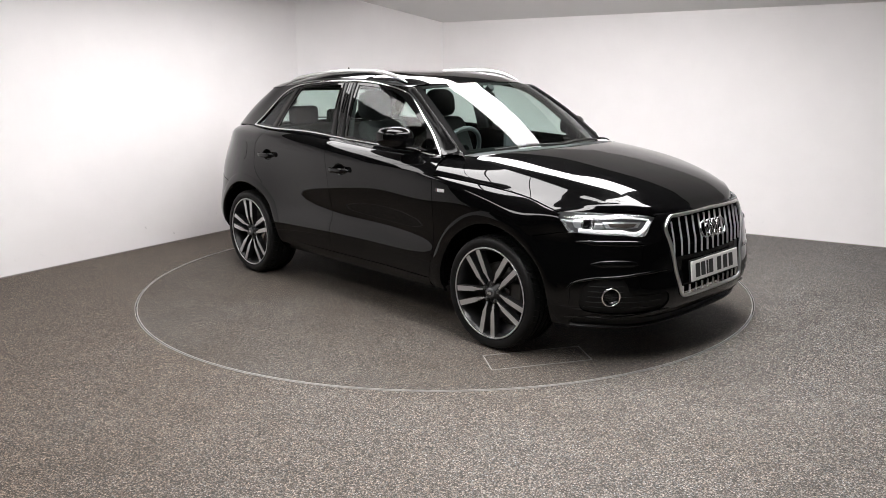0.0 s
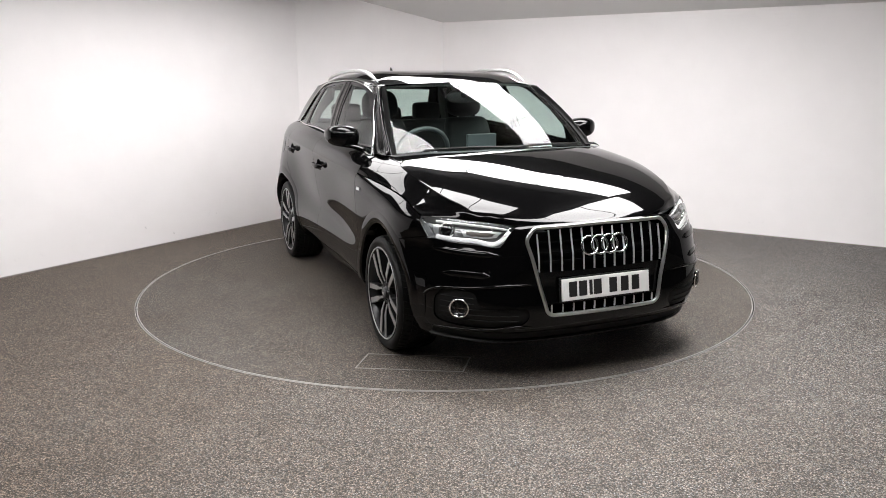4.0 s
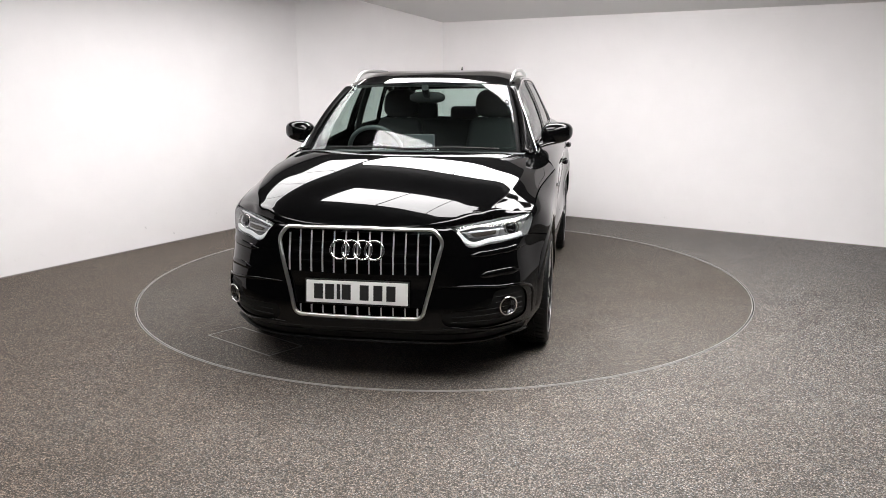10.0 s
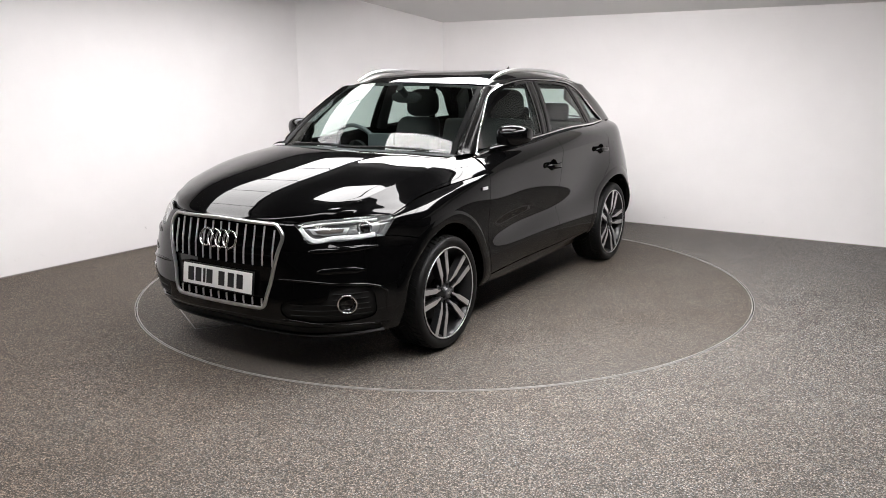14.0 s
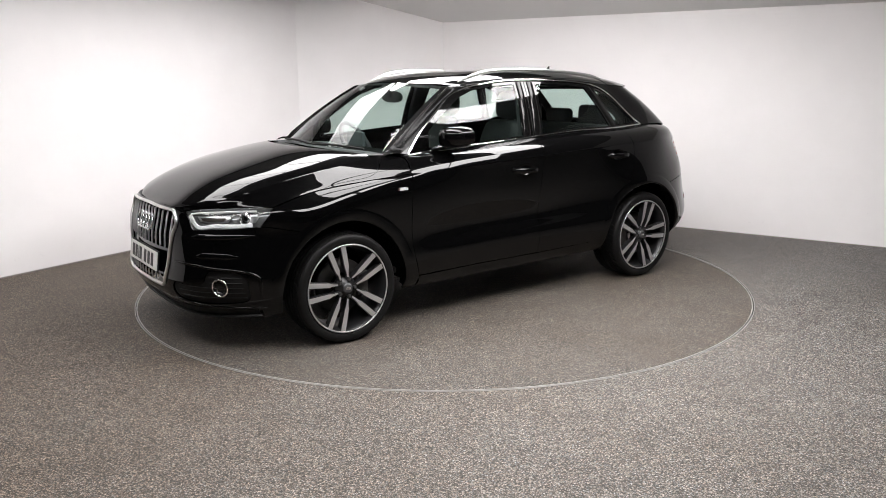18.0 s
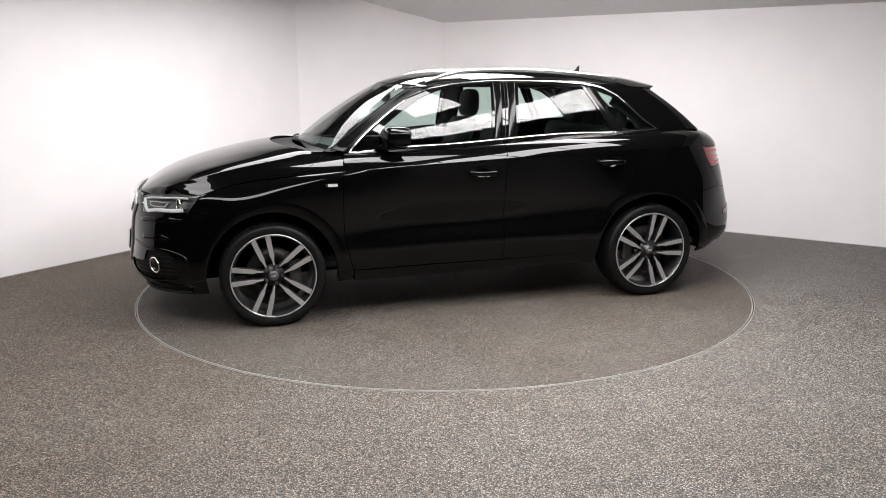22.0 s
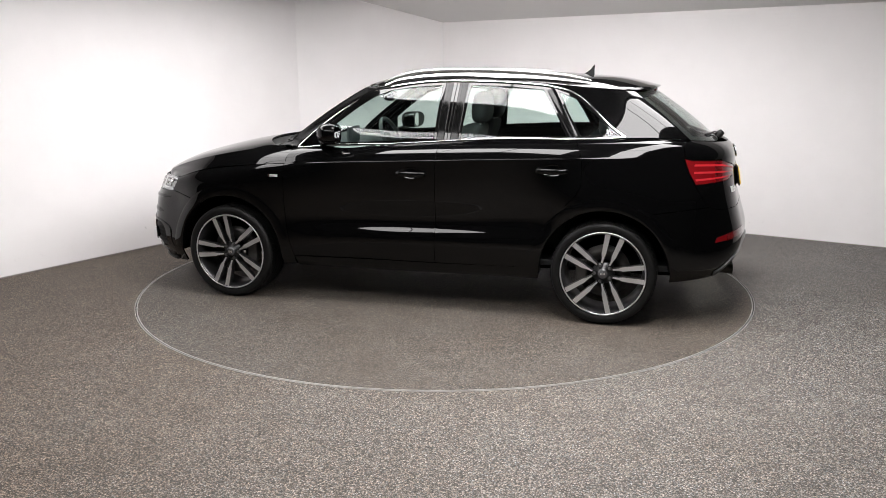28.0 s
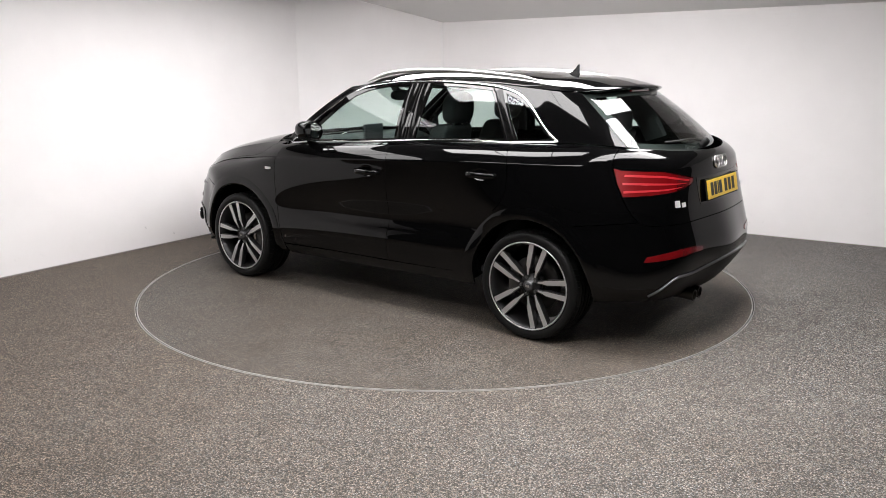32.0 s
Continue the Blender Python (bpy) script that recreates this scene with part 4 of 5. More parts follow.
# arch lips: a raised rolled edge round every wheel
for sx in (1, -1):
    r_list = [(.476, -.001), (.468, .0008), (.455, .0024), (.43, .0034), (.412, .0032), (.402, .0012), (.400, -.010), (.402, -.06)]
    angles = np.linspace(2 if sx > 0 else 176, 187 if sx > 0 else -3, 66)
    verts, faces = [], []
    for a in angles:
        ring_pts = [(sx * AXLE + r * math.cos(radians(a)), HUB_Z + r * math.sin(radians(a))) for r, _ in r_list]
        w = on(BODY, "s", ring_pts)
        p, nrm = BODY.at(w[:, 0], w[:, 1]), BODY.normal(w[:, 0], w[:, 1])
        nrm = nrm * (1, 1, 0.3)
        verts += [p[k] + nrm[k] * h for k, (_, h) in enumerate(r_list)]
    m = len(r_list)
    faces = [(i * m + j, i * m + j + 1, (i + 1) * m + j + 1, (i + 1) * m + j) for i in range(len(angles) - 1) for j in range(m - 1)]
    for s in (1, -1):
        mesh_object("wheel_arch", np.array(verts) * (1, s, 1), [f if (s > 0) != (sx > 0) else f[::-1] for f in faces], M_PAINT, car, smooth=True)

# inner shell that closes the gaps, wheel wells and belly
SHELL = cut(BODY, np.concatenate([level(BODY, 0, 2.11, 1.72, 14), on(BODY, "s", arc(AXLE, HUB_Z, .43, -12, 192, 30)), level(BODY, 0, .86, -.86, 30),
                                  on(BODY, "s", arc(-AXLE, HUB_Z, .43, -10, 192, 30)), level(BODY, 0, -1.74, -2.13, 14),
                                  np.array([(BODY.u1, 0), (BODY.u1, .998)]), level(BODY, .998, -2.2, 1.72, 70), lamp_out[::-1][1:], lamp_bottom, lamp_tip[:2],
                                  on(BODY, "f", [(.44, .74), (.44, .70), (.38, .55), (.345, .42), (.30, .36), (0, .355)])]), lift=-.017, lip=0, step=.06, gap=0)
both("inner_shell", SHELL, M_DARK, car)
for sx in (1, -1):
    for s in (1, -1):
        bm = lathe([(.405, 0.0), (.425, .02), (.425, .34), (.02, .34)], 40)
        bm.transform(pose(sx * AXLE, s * .855, HUB_Z, 90 if s > 0 else -90))
        bmesh.ops.bisect_plane(bm, geom=list(bm.verts) + list(bm.edges) + list(bm.faces), plane_co=(0, 0, .31), plane_no=(0, 0, -1), clear_outer=True)
        part("wheel_well", bm, M_DARK, car)
part("underbody", bevel_box(-1.86, 1.96, -.58, .58, .262, .33, .02), M_DARK, car)


# ---- cabin: pillars, glass and bright trim ----
def on_side(pts):
    g, out = CABIN.grid, []
    U2, V2 = np.meshgrid(CABIN.gu, CABIN.gv, indexing="ij")
    ok = (U2 >= C(2.85)) & (U2 <= C(12.2))
    fl, uv = g[ok][:, (0, 2)], np.stack([U2[ok], V2[ok]], 1)
    for q in pts:
        w = uv[np.argmin(((fl - np.array(q)) ** 2).sum(1))].copy()
        for _ in range(4):
            d = 1e-3
            pr = CABIN.at(np.array([w[0], w[0] + d, w[0]]), np.array([w[1], w[1], w[1] + d]))[:, (0, 2)]
            J = np.stack([(pr[1] - pr[0]) / d, (pr[2] - pr[0]) / d], 1)
            if abs(np.linalg.det(J)) < 1e-5:
                break
            w = w + np.clip(np.linalg.solve(J, np.array(q) - pr[0]), -.02, .02)
            w[1] = np.clip(w[1], 0, 1)
        out.append(w)
    return np.array(out)


side_top = smooth_line([(.790, 1.072), (.766, 1.094), (.703, 1.155), (.586, 1.250), (.480, 1.327), (.393, 1.385), (.277, 1.440), (.089, 1.482), (-.178, 1.506), (-.372, 1.506),
                        (-.772, 1.489), (-.975, 1.460), (-1.091, 1.416), (-1.175, 1.352), (-1.312, 1.222), (-1.395, 1.165)], 70)
belt = level(CABIN, .012, -1.385, .785, 60)
dlo = np.concatenate([on_side(side_top), belt])
PILLARS = cut(CABIN, np.concatenate([np.stack([np.linspace(C(2.72), C(11.8), 60), np.zeros(60)], 1), np.stack([np.linspace(C(11.8), C(2.72), 60), np.ones(60)], 1)]), [dlo], gap=.001, lip=.03)
both("body_side_upper", PILLARS, M_PAINT, car)
panes = {
    "front_side_window": [(.592, 1.094), (.30, 1.104), (-.176, 1.133), (-.188, 1.30), (-.204, 1.482), (0, 1.470), (.164, 1.447), (.285, 1.405), (.400, 1.333), (.50, 1.262), (.584, 1.196)],
    "rear_side_window": [(-.348, 1.140), (-.70, 1.156), (-1.040, 1.162), (-.99, 1.26), (-.872, 1.452), (-.63, 1.474), (-.392, 1.482), (-.37, 1.30)],
    "quarter_window": [(-1.125, 1.164), (-1.352, 1.173), (-1.29, 1.222), (-1.165, 1.340), (-1.085, 1.397), (-.968, 1.437), (-1.04, 1.30)],
}
side_uv = {k: on(SIDE, "s", v) for k, v in panes.items()}
FRAME = cut(SIDE, on(SIDE, "s", CABIN.at(dlo[:, 0], dlo[:, 1])[:, (0, 2)]), list(side_uv.values()), lift=.004, gap=-.004, lip=.010)
both("window_frame", FRAME, M_GLOSS, car, "gloss black window surround")
for k, w in side_uv.items():
    both(k, cut(SIDE, w, lift=0.0, gap=0, lip=0), M_GLASS, car)
# rounded gloss covers on the door frames' uprights
for top, low, wide in (((-.247, 1.492), (-.216, 1.126), .058), ((-.346, 1.492), (-.310, 1.126), .062), ((-.915, 1.452), (-1.085, 1.160), .052)):
    w = on(SIDE, "s", smooth_line([low, (np.array(low) + np.array(top)) / 2, top], 10))
    for s in (1, -1):
        pth, nrm = SIDE.at(w[:, 0], w[:, 1]), SIDE.normal(w[:, 0], w[:, 1])
        part("pillar_cover", flipped(sweep(pth + nrm * .002, wide, .012, nrm, 20, power=2.0), s), M_COVER, car, "gloss black window pillar cover", True)
# upright gaps and seals between the doors' window frames
for top, low in (((-.298, 1.492), (-.262, 1.126)), ((-.915, 1.458), (-1.085, 1.157))):
    w = on(SIDE, "s", smooth_line([low, (np.array(low) + np.array(top)) / 2, top], 8))
    for s in (1, -1):
        pth = SIDE.at(w[:, 0], w[:, 1])
        part("seal", flipped(sweep(pth + SIDE.normal(w[:, 0], w[:, 1]) * .0025, .007, .006, SIDE.normal(w[:, 0], w[:, 1]), 6), s), M_RUBBER, car)
pth, nm = CABIN.at(dlo[:, 0], dlo[:, 1]), CABIN.normal(dlo[:, 0], dlo[:, 1])
for s in (1, -1):
    part("window_trim", flipped(sweep(pth + nm * .002, .0105, .009, nm, 8, True), s), M_CHROME, car, "bright chrome strip round the side windows", True)

# rounded front pillars between windscreen and doors
edge_uv = on_side(side_top)
edge_uv = np.array([q for q in edge_uv if .0 < q[1] < .985 and CABIN.at(*q)[0] > .10])
pa, pb = CABIN.at(edge_uv[:, 0], edge_uv[:, 1]), CABIN.at(np.full(len(edge_uv), C(2.74)), edge_uv[:, 1])
nm = CABIN.normal(.5 * (edge_uv[:, 0] + C(2.74)), edge_uv[:, 1])
verts, n_p = [], len(edge_uv)
for i in range(n_p):
    high = .036 * min(1.0, .7 + 8 * i / n_p, 5 * (n_p - 1 - i) / n_p)
    verts += [pa[i] + (pb[i] - pa[i]) * f + nm[i] * (high * 3.4 * f ** 2.6 * (1 - f) ** .45 + .001) for f in (1 - np.cos(np.linspace(0, math.pi, 17))) / 2]
faces = [(i * 17 + j, (i + 1) * 17 + j, (i + 1) * 17 + j + 1, i * 17 + j + 1) for i in range(n_p - 1) for j in range(16)]
# its foot runs forward to a point beside the bonnet's corner
tip, base_row = np.array((.958, .752, 1.074)), len(verts)
first = np.array(verts[:17])
for f in (.35, .7, .98):
    verts += [q + (tip - q) * f + nm[0] * .012 * math.sin(math.pi * f) for q in first]
faces += [(j + 17 * a, j + 1 + 17 * a, b + j + 1, b + j) for a, b in ((0, base_row),) for j in range(16)]
faces += [(base_row + 17 * k + j, base_row + 17 * k + j + 1, base_row + 17 * (k + 1) + j + 1, base_row + 17 * (k + 1) + j) for k in range(2) for j in range(16)]
for s in (1, -1):
    mesh_object("pillar", np.array(verts) * (1, s, 1), [f[::-s] for f in faces], M_PILLAR, car, smooth=True)

place("windscreen", cut(SCREEN, np.array([(SCREEN.u0, 0), (SCREEN.u1 - .040, 0), (SCREEN.u1 - .040, 1), (SCREEN.u0, 1)], float), lift=0.0, gap=.002, lip=0, whole=True), M_GLASS, car, whole=True)
s0, s1 = SCREEN.u0, SCREEN.u1
ws_out = np.array([(s0, 0), (s1, 0), (s1, 1), (s0, 1), (s0, .955), (s1 - .05, .945), (s1 - .045, .055), (s0, .045)])
place("windscreen_border", cut(SCREEN, ws_out, lift=-.004, gap=.002, lip=0, whole=True), M_BORDER, car, whole=True, label="black printed border of the windscreen")
place("rear_window", cut(BACKLIGHT, np.array([(BACKLIGHT.u0, 0), (BACKLIGHT.u1, 0), (BACKLIGHT.u1, 1), (BACKLIGHT.u0, 1)], float), lift=0.0, gap=.002, lip=0, whole=True), M_GLASS, tailgate, whole=True)
b0, b1 = BACKLIGHT.u0, BACKLIGHT.u1
rg_out = np.array([(b0, 0), (b1, 0), (b1, .09), (b0 + .09, .09), (b0 + .075, .90), (b1, .90), (b1, 1), (b0, 1)])
place("rear_window_border", cut(BACKLIGHT, rg_out, lift=-.004, gap=.001, lip=0, whole=True), M_TRIM, tailgate, whole=True, label="black printed border of the rear window")

# roof rails
for s in (1, -1):
    rail = smooth_line([(.235, .556, 1.500), (.17, .560, 1.522), (.06, .563, 1.553), (-.10, .567, 1.572), (-.35, .569, 1.576), (-.65, .563, 1.566), (-.92, .553, 1.543), (-1.08, .546, 1.522), (-1.16, .543, 1.505)], 40)
    r = part("roof_rail", flipped(sweep(rail, .025, .026, (0, .35, 1), 12, taper=.12), s), M_SATIN, car, "satin aluminium roof rail", True)

# roof spoiler over the rear window
tip = smooth_line([(-1.385, .560, 1.449), (-1.475, .505, 1.456), (-1.545, .36, 1.465), (-1.572, .18, 1.470), (-1.580, 0, 1.471)], 24)
front_u = level(ROOF, 0, -1.16, -1.16, 2)[0][0]
base = ROOF.at(np.full(24, front_u), np.linspace(0.0, 1, 24))
verts, faces = [], []
rows = []
for k in range(24):
    a, b = base[k] + (0, 0, .002), tip[k]
    rmid = ROOF.at(np.full(1, 0.5 * (front_u + ROOF.u1)), np.array([k / 23]))[0] + (0, 0, .006)
    f = spline([0, .5, 1], np.array([a, rmid, b]))
    top = f(np.linspace(0, 1, 12))
    g = min(1.0, k / 6)
    low = np.array([b + (.004, 0, -.016 * (.3 + .7 * g)), b + (.05 * g, 0, -.030 * g - .006), b + (.13 * g, -.01 * g if k < 20 else 0, -.036 * g - .006)])
    rows.append(np.concatenate([top, [b + (-.005, 0, -.006)], low]))
rows = np.array(rows)
rows = np.concatenate([rows, rows[-2::-1] * (1, -1, 1)])
m = rows.shape[1]
faces = [(i * m + j, i * m + j + 1, (i + 1) * m + j + 1, (i + 1) * m + j) for i in range(len(rows) - 1) for j in range(m - 1)]
spoiler = mesh_object("roof_spoiler", rows.reshape(-1, 3), faces, M_PAINT, car, smooth=True)
spoiler.data.set_sharp_from_angle(angle=radians(40))
part("brake_light", grown(bevel_box(-.01, .01, -.13, .13, -.007, .007, .004), lambda q: q + Vector((-1.552, 0, 1.446))), M_RED, spoiler, "dark red high brake light")

# aerial fin
fin = bmesh.new()
prof = smooth_line([(-1.060, 1.550), (-1.082, 1.563), (-1.100, 1.578), (-1.118, 1.602), (-1.128, 1.610), (-1.128, 1.592), (-1.128, 1.541)], 22)
left = [fin.verts.new((x, .003 + .010 * max(0, 1.610 - z) / .06, z)) for x, z in prof]
right = [fin.verts.new((x, -.003 - .010 * max(0, 1.610 - z) / .06, z)) for x, z in prof]
for i in range(len(prof) - 1):
    fin.faces.new((left[i], left[i + 1], right[i + 1], right[i]))
fin.faces.new(left)
fin.faces.new(right[::-1])
bmesh.ops.recalc_face_normals(fin, faces=fin.faces)
part("aerial", fin, M_TRIM, car, "black shark-fin aerial")


def spot(kind, a, b, lift=0.0, sheet=BODY):
    """Place and outward normal on the body at a point seen from f, r or s."""
    w = on(sheet, kind, [(a, b)])[0]
    n = Vector(sheet.normal(*w)).normalized()
    return Vector(sheet.at(*w)) + n * lift, n


def facing(c, n, up=(0, 0, 1)):
    """A pose at c whose z axis is n, with its y axis as near to up as can be."""
    n = Vector(n).normalized()
    x = Vector(up).cross(n).normalized()
    y = n.cross(x)
    return Matrix(((x.x, y.x, n.x, c[0]), (x.y, y.y, n.y, c[1]), (x.z, y.z, n.z, c[2]), (0, 0, 0, 1)))


def torus(R, r, n=36, k=10):
    return lathe([(R + r * math.cos(2 * math.pi * j / k), r * math.sin(2 * math.pi * j / k)) for j in range(k)], n, True)


# ---- grille ----
M_BADGE = mat("bright_badge", (.70, .70, .70), .3, .4)
M_SLAT = mat("brushed_slat", (.80, .80, .80), .42, .85)
gl = np.array(GRILLE_HALF)
gl[0][0] = gl[-1][0] = 0
w = on(BODY, "f", gl)
gp, gn = BODY.at(w[:, 0], w[:, 1]), BODY.normal(w[:, 0], w[:, 1])
gp, gn = np.concatenate([gp, gp[-2:0:-1] * (1, -1, 1)]), np.concatenate([gn, gn[-2:0:-1] * (1, -1, 1)])
grille = part("grille", sweep(gp + gn * .004, .019, .018, gn, 10, True), M_SATIN, car, "radiator grille with satin silver frame", True)
place("grille_backing", cut(BODY, grille_uv, lift=-.055, gap=0, lip=0, whole=True), M_DARK, grille, whole=True)
band = on(BODY, "f", [(0, .588), (.362, .588), (.333, .428), (0, .428)])
place("plate_panel", cut(BODY, band, lift=-.010, gap=0, lip=.03, whole=True), M_GLOSS, grille, whole=True, label="gloss black panel behind the number plate")
for k in range(-6, 7):
    y = abs(k) * .0605
    zt = .798 if abs(k) < 6 else .780
    for z0, z1 in ((.592, zt), (.384, .424)):
        if z0 < .5 and abs(k) > 5:
            continue
        zz = np.linspace(z0, z1, 6)
        yy = np.full(6, y)
        w = on(BODY, "f", np.stack([yy, zz], 1))
        P0, N0 = BODY.at(w[:, 0], w[:, 1]), BODY.normal(w[:, 0], w[:, 1])
        if k < 0:
            P0, N0 = P0 * (1, -1, 1), N0 * (1, -1, 1)
        part("slat", sweep(P0 - N0 * .006, .0080, .011, N0, 10, power=2.2), M_SLAT, grille, "thin chrome slat")
for z in (.64, .69, .74):
    yy = np.linspace(-.40, .40, 25)
    w = on(BODY, "f", np.stack([abs(yy), np.full(25, z)], 1))
    P0, N0 = BODY.at(w[:, 0], w[:, 1]), BODY.normal(w[:, 0], w[:, 1])
    sg = np.sign(yy)[:, None] * (0, 1, 0) + (1, 0, 1)
    sg[:, 1] = np.where(sg[:, 1] == 0, 1, sg[:, 1])
    part("crossbar", sweep(P0 * sg - (N0 * sg) * .036, .008, .014, N0 * sg, 6), M_DARK, grille)
for k in range(4):
    y = (k - 1.5) * .0585
    c, n = spot("f", abs(y), .708, .004)
    n = Vector((n.x, 0, n.z)).normalized()
    bm = torus(.0468, .0058)
    bm.transform(facing((c.x, y, c.z), n))
    part("badge_ring", bm, M_CHROME, grille, "", True)


def number_plate(name, c, n, material, label, parent):
    """A pressed plate with plain dark bars where its characters are."""
    m = facing(c, n)
    bm = bevel_box(-.26, .26, -.0555, .0555, -.004, .004, .003)
    bm.transform(m)
    plate = part(name, bm, material, parent, label)
    bm = bevel_box(-.268, .268, -.0635, .0635, -.012, -.003, .003)
    bm.transform(m)
    part("plate_holder", bm, M_TRIM, plate)
    for k, x in enumerate((-.196, -.138, -.092, -.052, .040, .110, .176)):
        wd = .046 if k != 2 else .018
        bm = box(x - wd / 2, x + wd / 2, -.037, .039, .0041, .0050)
        bm.transform(m)
        part("character_bar", bm, M_INK, plate)
    return plate


c, n = spot("f", 0, .498, .006)
number_plate("number_plate", c, n, M_WHITE, "white reflective front plate with dark bars", car)
c, n = spot("r", 0, .888, .010)
number_plate("number_plate", (c.x, 0, c.z), (-.985, 0, .17), M_YELLOW, "yellow reflective rear plate with dark bars", car)
recess = on(BODY, "r", [(0, .972), (.34, .968), (.315, .815), (0, .815)])
place("plate_recess", cut(BODY, recess, lift=.0015, gap=0, lip=0, whole=True), M_GLOSS, tailgate, whole=True, label="dark recess round the rear plate")

# ---- front lamps ----
M_TURN = mat("dark_turn_signal", (.05, .042, .036), .3, .3)
M_BOWL = mat("grey_lamp_bowl", (.30, .305, .31), .25, .6)
lamp = np.concatenate([lamp_out, lamp_top[::-1][1:], lamp_tip[::-1], lamp_bottom[::-1]])
for s in (1, -1):
    bowl = place("headlamp", cut(BODY, lamp, lift=-.050, gap=.003, lip=-.047), M_BOWL, car, s, label="clear headlamp with white light guide")
    place("lamp_cover", cut(BODY, lamp, lift=.000, gap=.003, lip=.006), M_CLEAR, bowl, s, label="clear lamp cover")
    # white light guide: round the lower, inner and upper edges
    for g2, wide2, deep2 in (([(.790, .752), (.70, .747), (.63, .744), (.568, .735), (.542, .745), (.488, .796)], .023, .014),
                             ([(.490, .803), (.56, .818), (.63, .825), (.70, .831), (.770, .833)], .010, .014)):
        w = on(BODY, "f", smooth_line(g2, 40))
        P0, N0 = BODY.at(w[:, 0], w[:, 1]), BODY.normal(w[:, 0], w[:, 1])
        part("light_guide", flipped(sweep(P0 - N0 * .018, wide2, deep2, N0, 8), s), M_GUIDE, bowl, "frosted white light guide", True)
    c, n = spot("f", .752, .787, -.034)
    fwd_n = Vector((.93, .30, .05))
    for R, r, mtl, nm2, lab in ((.037, .0065, M_CHROME, "lens_ring", "chrome ring"), ):
        bm = torus(R, r)
        bm.transform(facing(c, fwd_n))
        part(nm2, flipped(bm, s), mtl, bowl, lab, True)
    bm = lathe([(.0001, .014), (.014, .011), (.025, .004), (.031, -.004)], 28)
    bm.transform(facing(c - fwd_n * .008, fwd_n))
    part("projector_lens", flipped(bm, s), M_GLOSS, bowl, "dark glass projector lens", True)
    g3 = on(BODY, "f", [(.69, .806), (.60, .804), (.525, .794), (.55, .768), (.60, .763), (.69, .766)])
    place("reflector", cut(BODY, g3, lift=-.030, gap=0, lip=.02, step=.02), M_LENS, bowl, s, label="silver inner reflector")
    g5 = on(BODY, "f", [(.675, .797), (.60, .793), (.552, .786), (.570, .772), (.61, .769), (.675, .774)])
    place("turn_signal", cut(BODY, g5, lift=-.024, gap=0, lip=.01, step=.02), M_TURN, bowl, s, label="dark turn signal panel")
    g4 = on(BODY, "f", [(.800, .795), (.785, .815), (.765, .815), (.772, .765), (.798, .762)])
    place("reflector", cut(BODY, g4, lift=-.024, gap=0, lip=.02, step=.02), M_LENS, bowl, s)

# ---- fog lamps in their recesses ----
place_fog = cut(BODY, fog_uv, lift=-.012, gap=-.006, lip=0)
for s in (1, -1):
    rec = place("fog_grille", place_fog, M_TRIM, front_bumper, s, label="matt black lower grille")
    for z in (.345, .375, .405, .435, .465):
        yy = np.linspace(.47 if z < .43 else .68, .80, 14)
        w = on(BODY, "f", np.stack([yy, np.full(14, z)], 1))
        P0, N0 = BODY.at(w[:, 0], w[:, 1]), BODY.normal(w[:, 0], w[:, 1])
        part("fin", flipped(sweep(P0 - N0 * .010, .006, .008, N0, 8), s), M_TRIM, rec)
    c, n = spot("f", .731, .413, 0.004)
    n = (n + Vector((.35, 0, 0))).normalized()
    bm = torus(.0475, .0045)
    bm.transform(facing(c, n))
    fog = part("fog_lamp", flipped(bm, s), M_CHROME, car, "round fog lamp with chrome ring", True)
    bm = lathe([(.046, .0), (.040, -.012), (.025, -.026), (.0001, -.030)], 28)
    bm.transform(facing(c, n))
    part("reflector", flipped(bm, s), mat("fog_reflector", (.07, .07, .075), .2, .8), fog, smooth=True)
    bm = lathe([(.0001, .006), (.03, .004), (.045, 0)], 28)
    bm.transform(facing(c, n))
    part("lens", flipped(bm, s), M_CLEAR, fog, smooth=True)
# body-coloured ledge over the lower grille, and the lower lip
for line, wd, hg in (([(.405, .531), (.52, .530), (.632, .524), (.72, .516), (.790, .505), (.834, .470), (.842, .406), (.838, .320)], .016, .013),
                     ([(.60, .578), (.66, .584), (.72, .586), (.78, .580)], .034, .011),
                     ([(.553, .680), (.63, .686), (.71, .690), (.80, .692)], .030, .013),
                     ([(.40, .318), (.51, .312), (.60, .296), (.70, .286), (.825, .280)], .020, .014)):
    w = on(BODY, "f", smooth_line(line, 40))
    P0, N0 = BODY.at(w[:, 0], w[:, 1]), BODY.normal(w[:, 0], w[:, 1])
    for s in (1, -1):
        part("ledge", flipped(sweep(P0, wd, hg, N0, 14, taper=.22, power=2.0), s), M_PAINT, front_bumper, "", True)
valance = np.concatenate([np.stack([np.linspace(BODY.u0, level(BODY, 0.0, 1.80, 1.80, 2)[0][0], 24), np.full(24, .002)], 1), np.stack([np.linspace(level(BODY, 0.0, 1.80, 1.80, 2)[0][0], BODY.u0, 24), np.full(24, .085)], 1)])
place("lower_valance", cut(BODY, valance, lift=.003, gap=0, lip=.008, whole=True), M_TRIM, front_bumper, whole=True, label="matt black lower bumper edge")
lipw = level(BODY, .03, 1.80, 2.2, 20)
P0 = BODY.at(lipw[:, 0], lipw[:, 1])
P0[-1, 1] = 0
P0 = np.concatenate([P0, P0[-2::-1] * (1, -1, 1)])
part("front_lip", sweep(P0 + (-.01, 0, -.010), .05, .022, (0, 0, 1), 8), M_TRIM, front_bumper, "matt black lower lip", True)

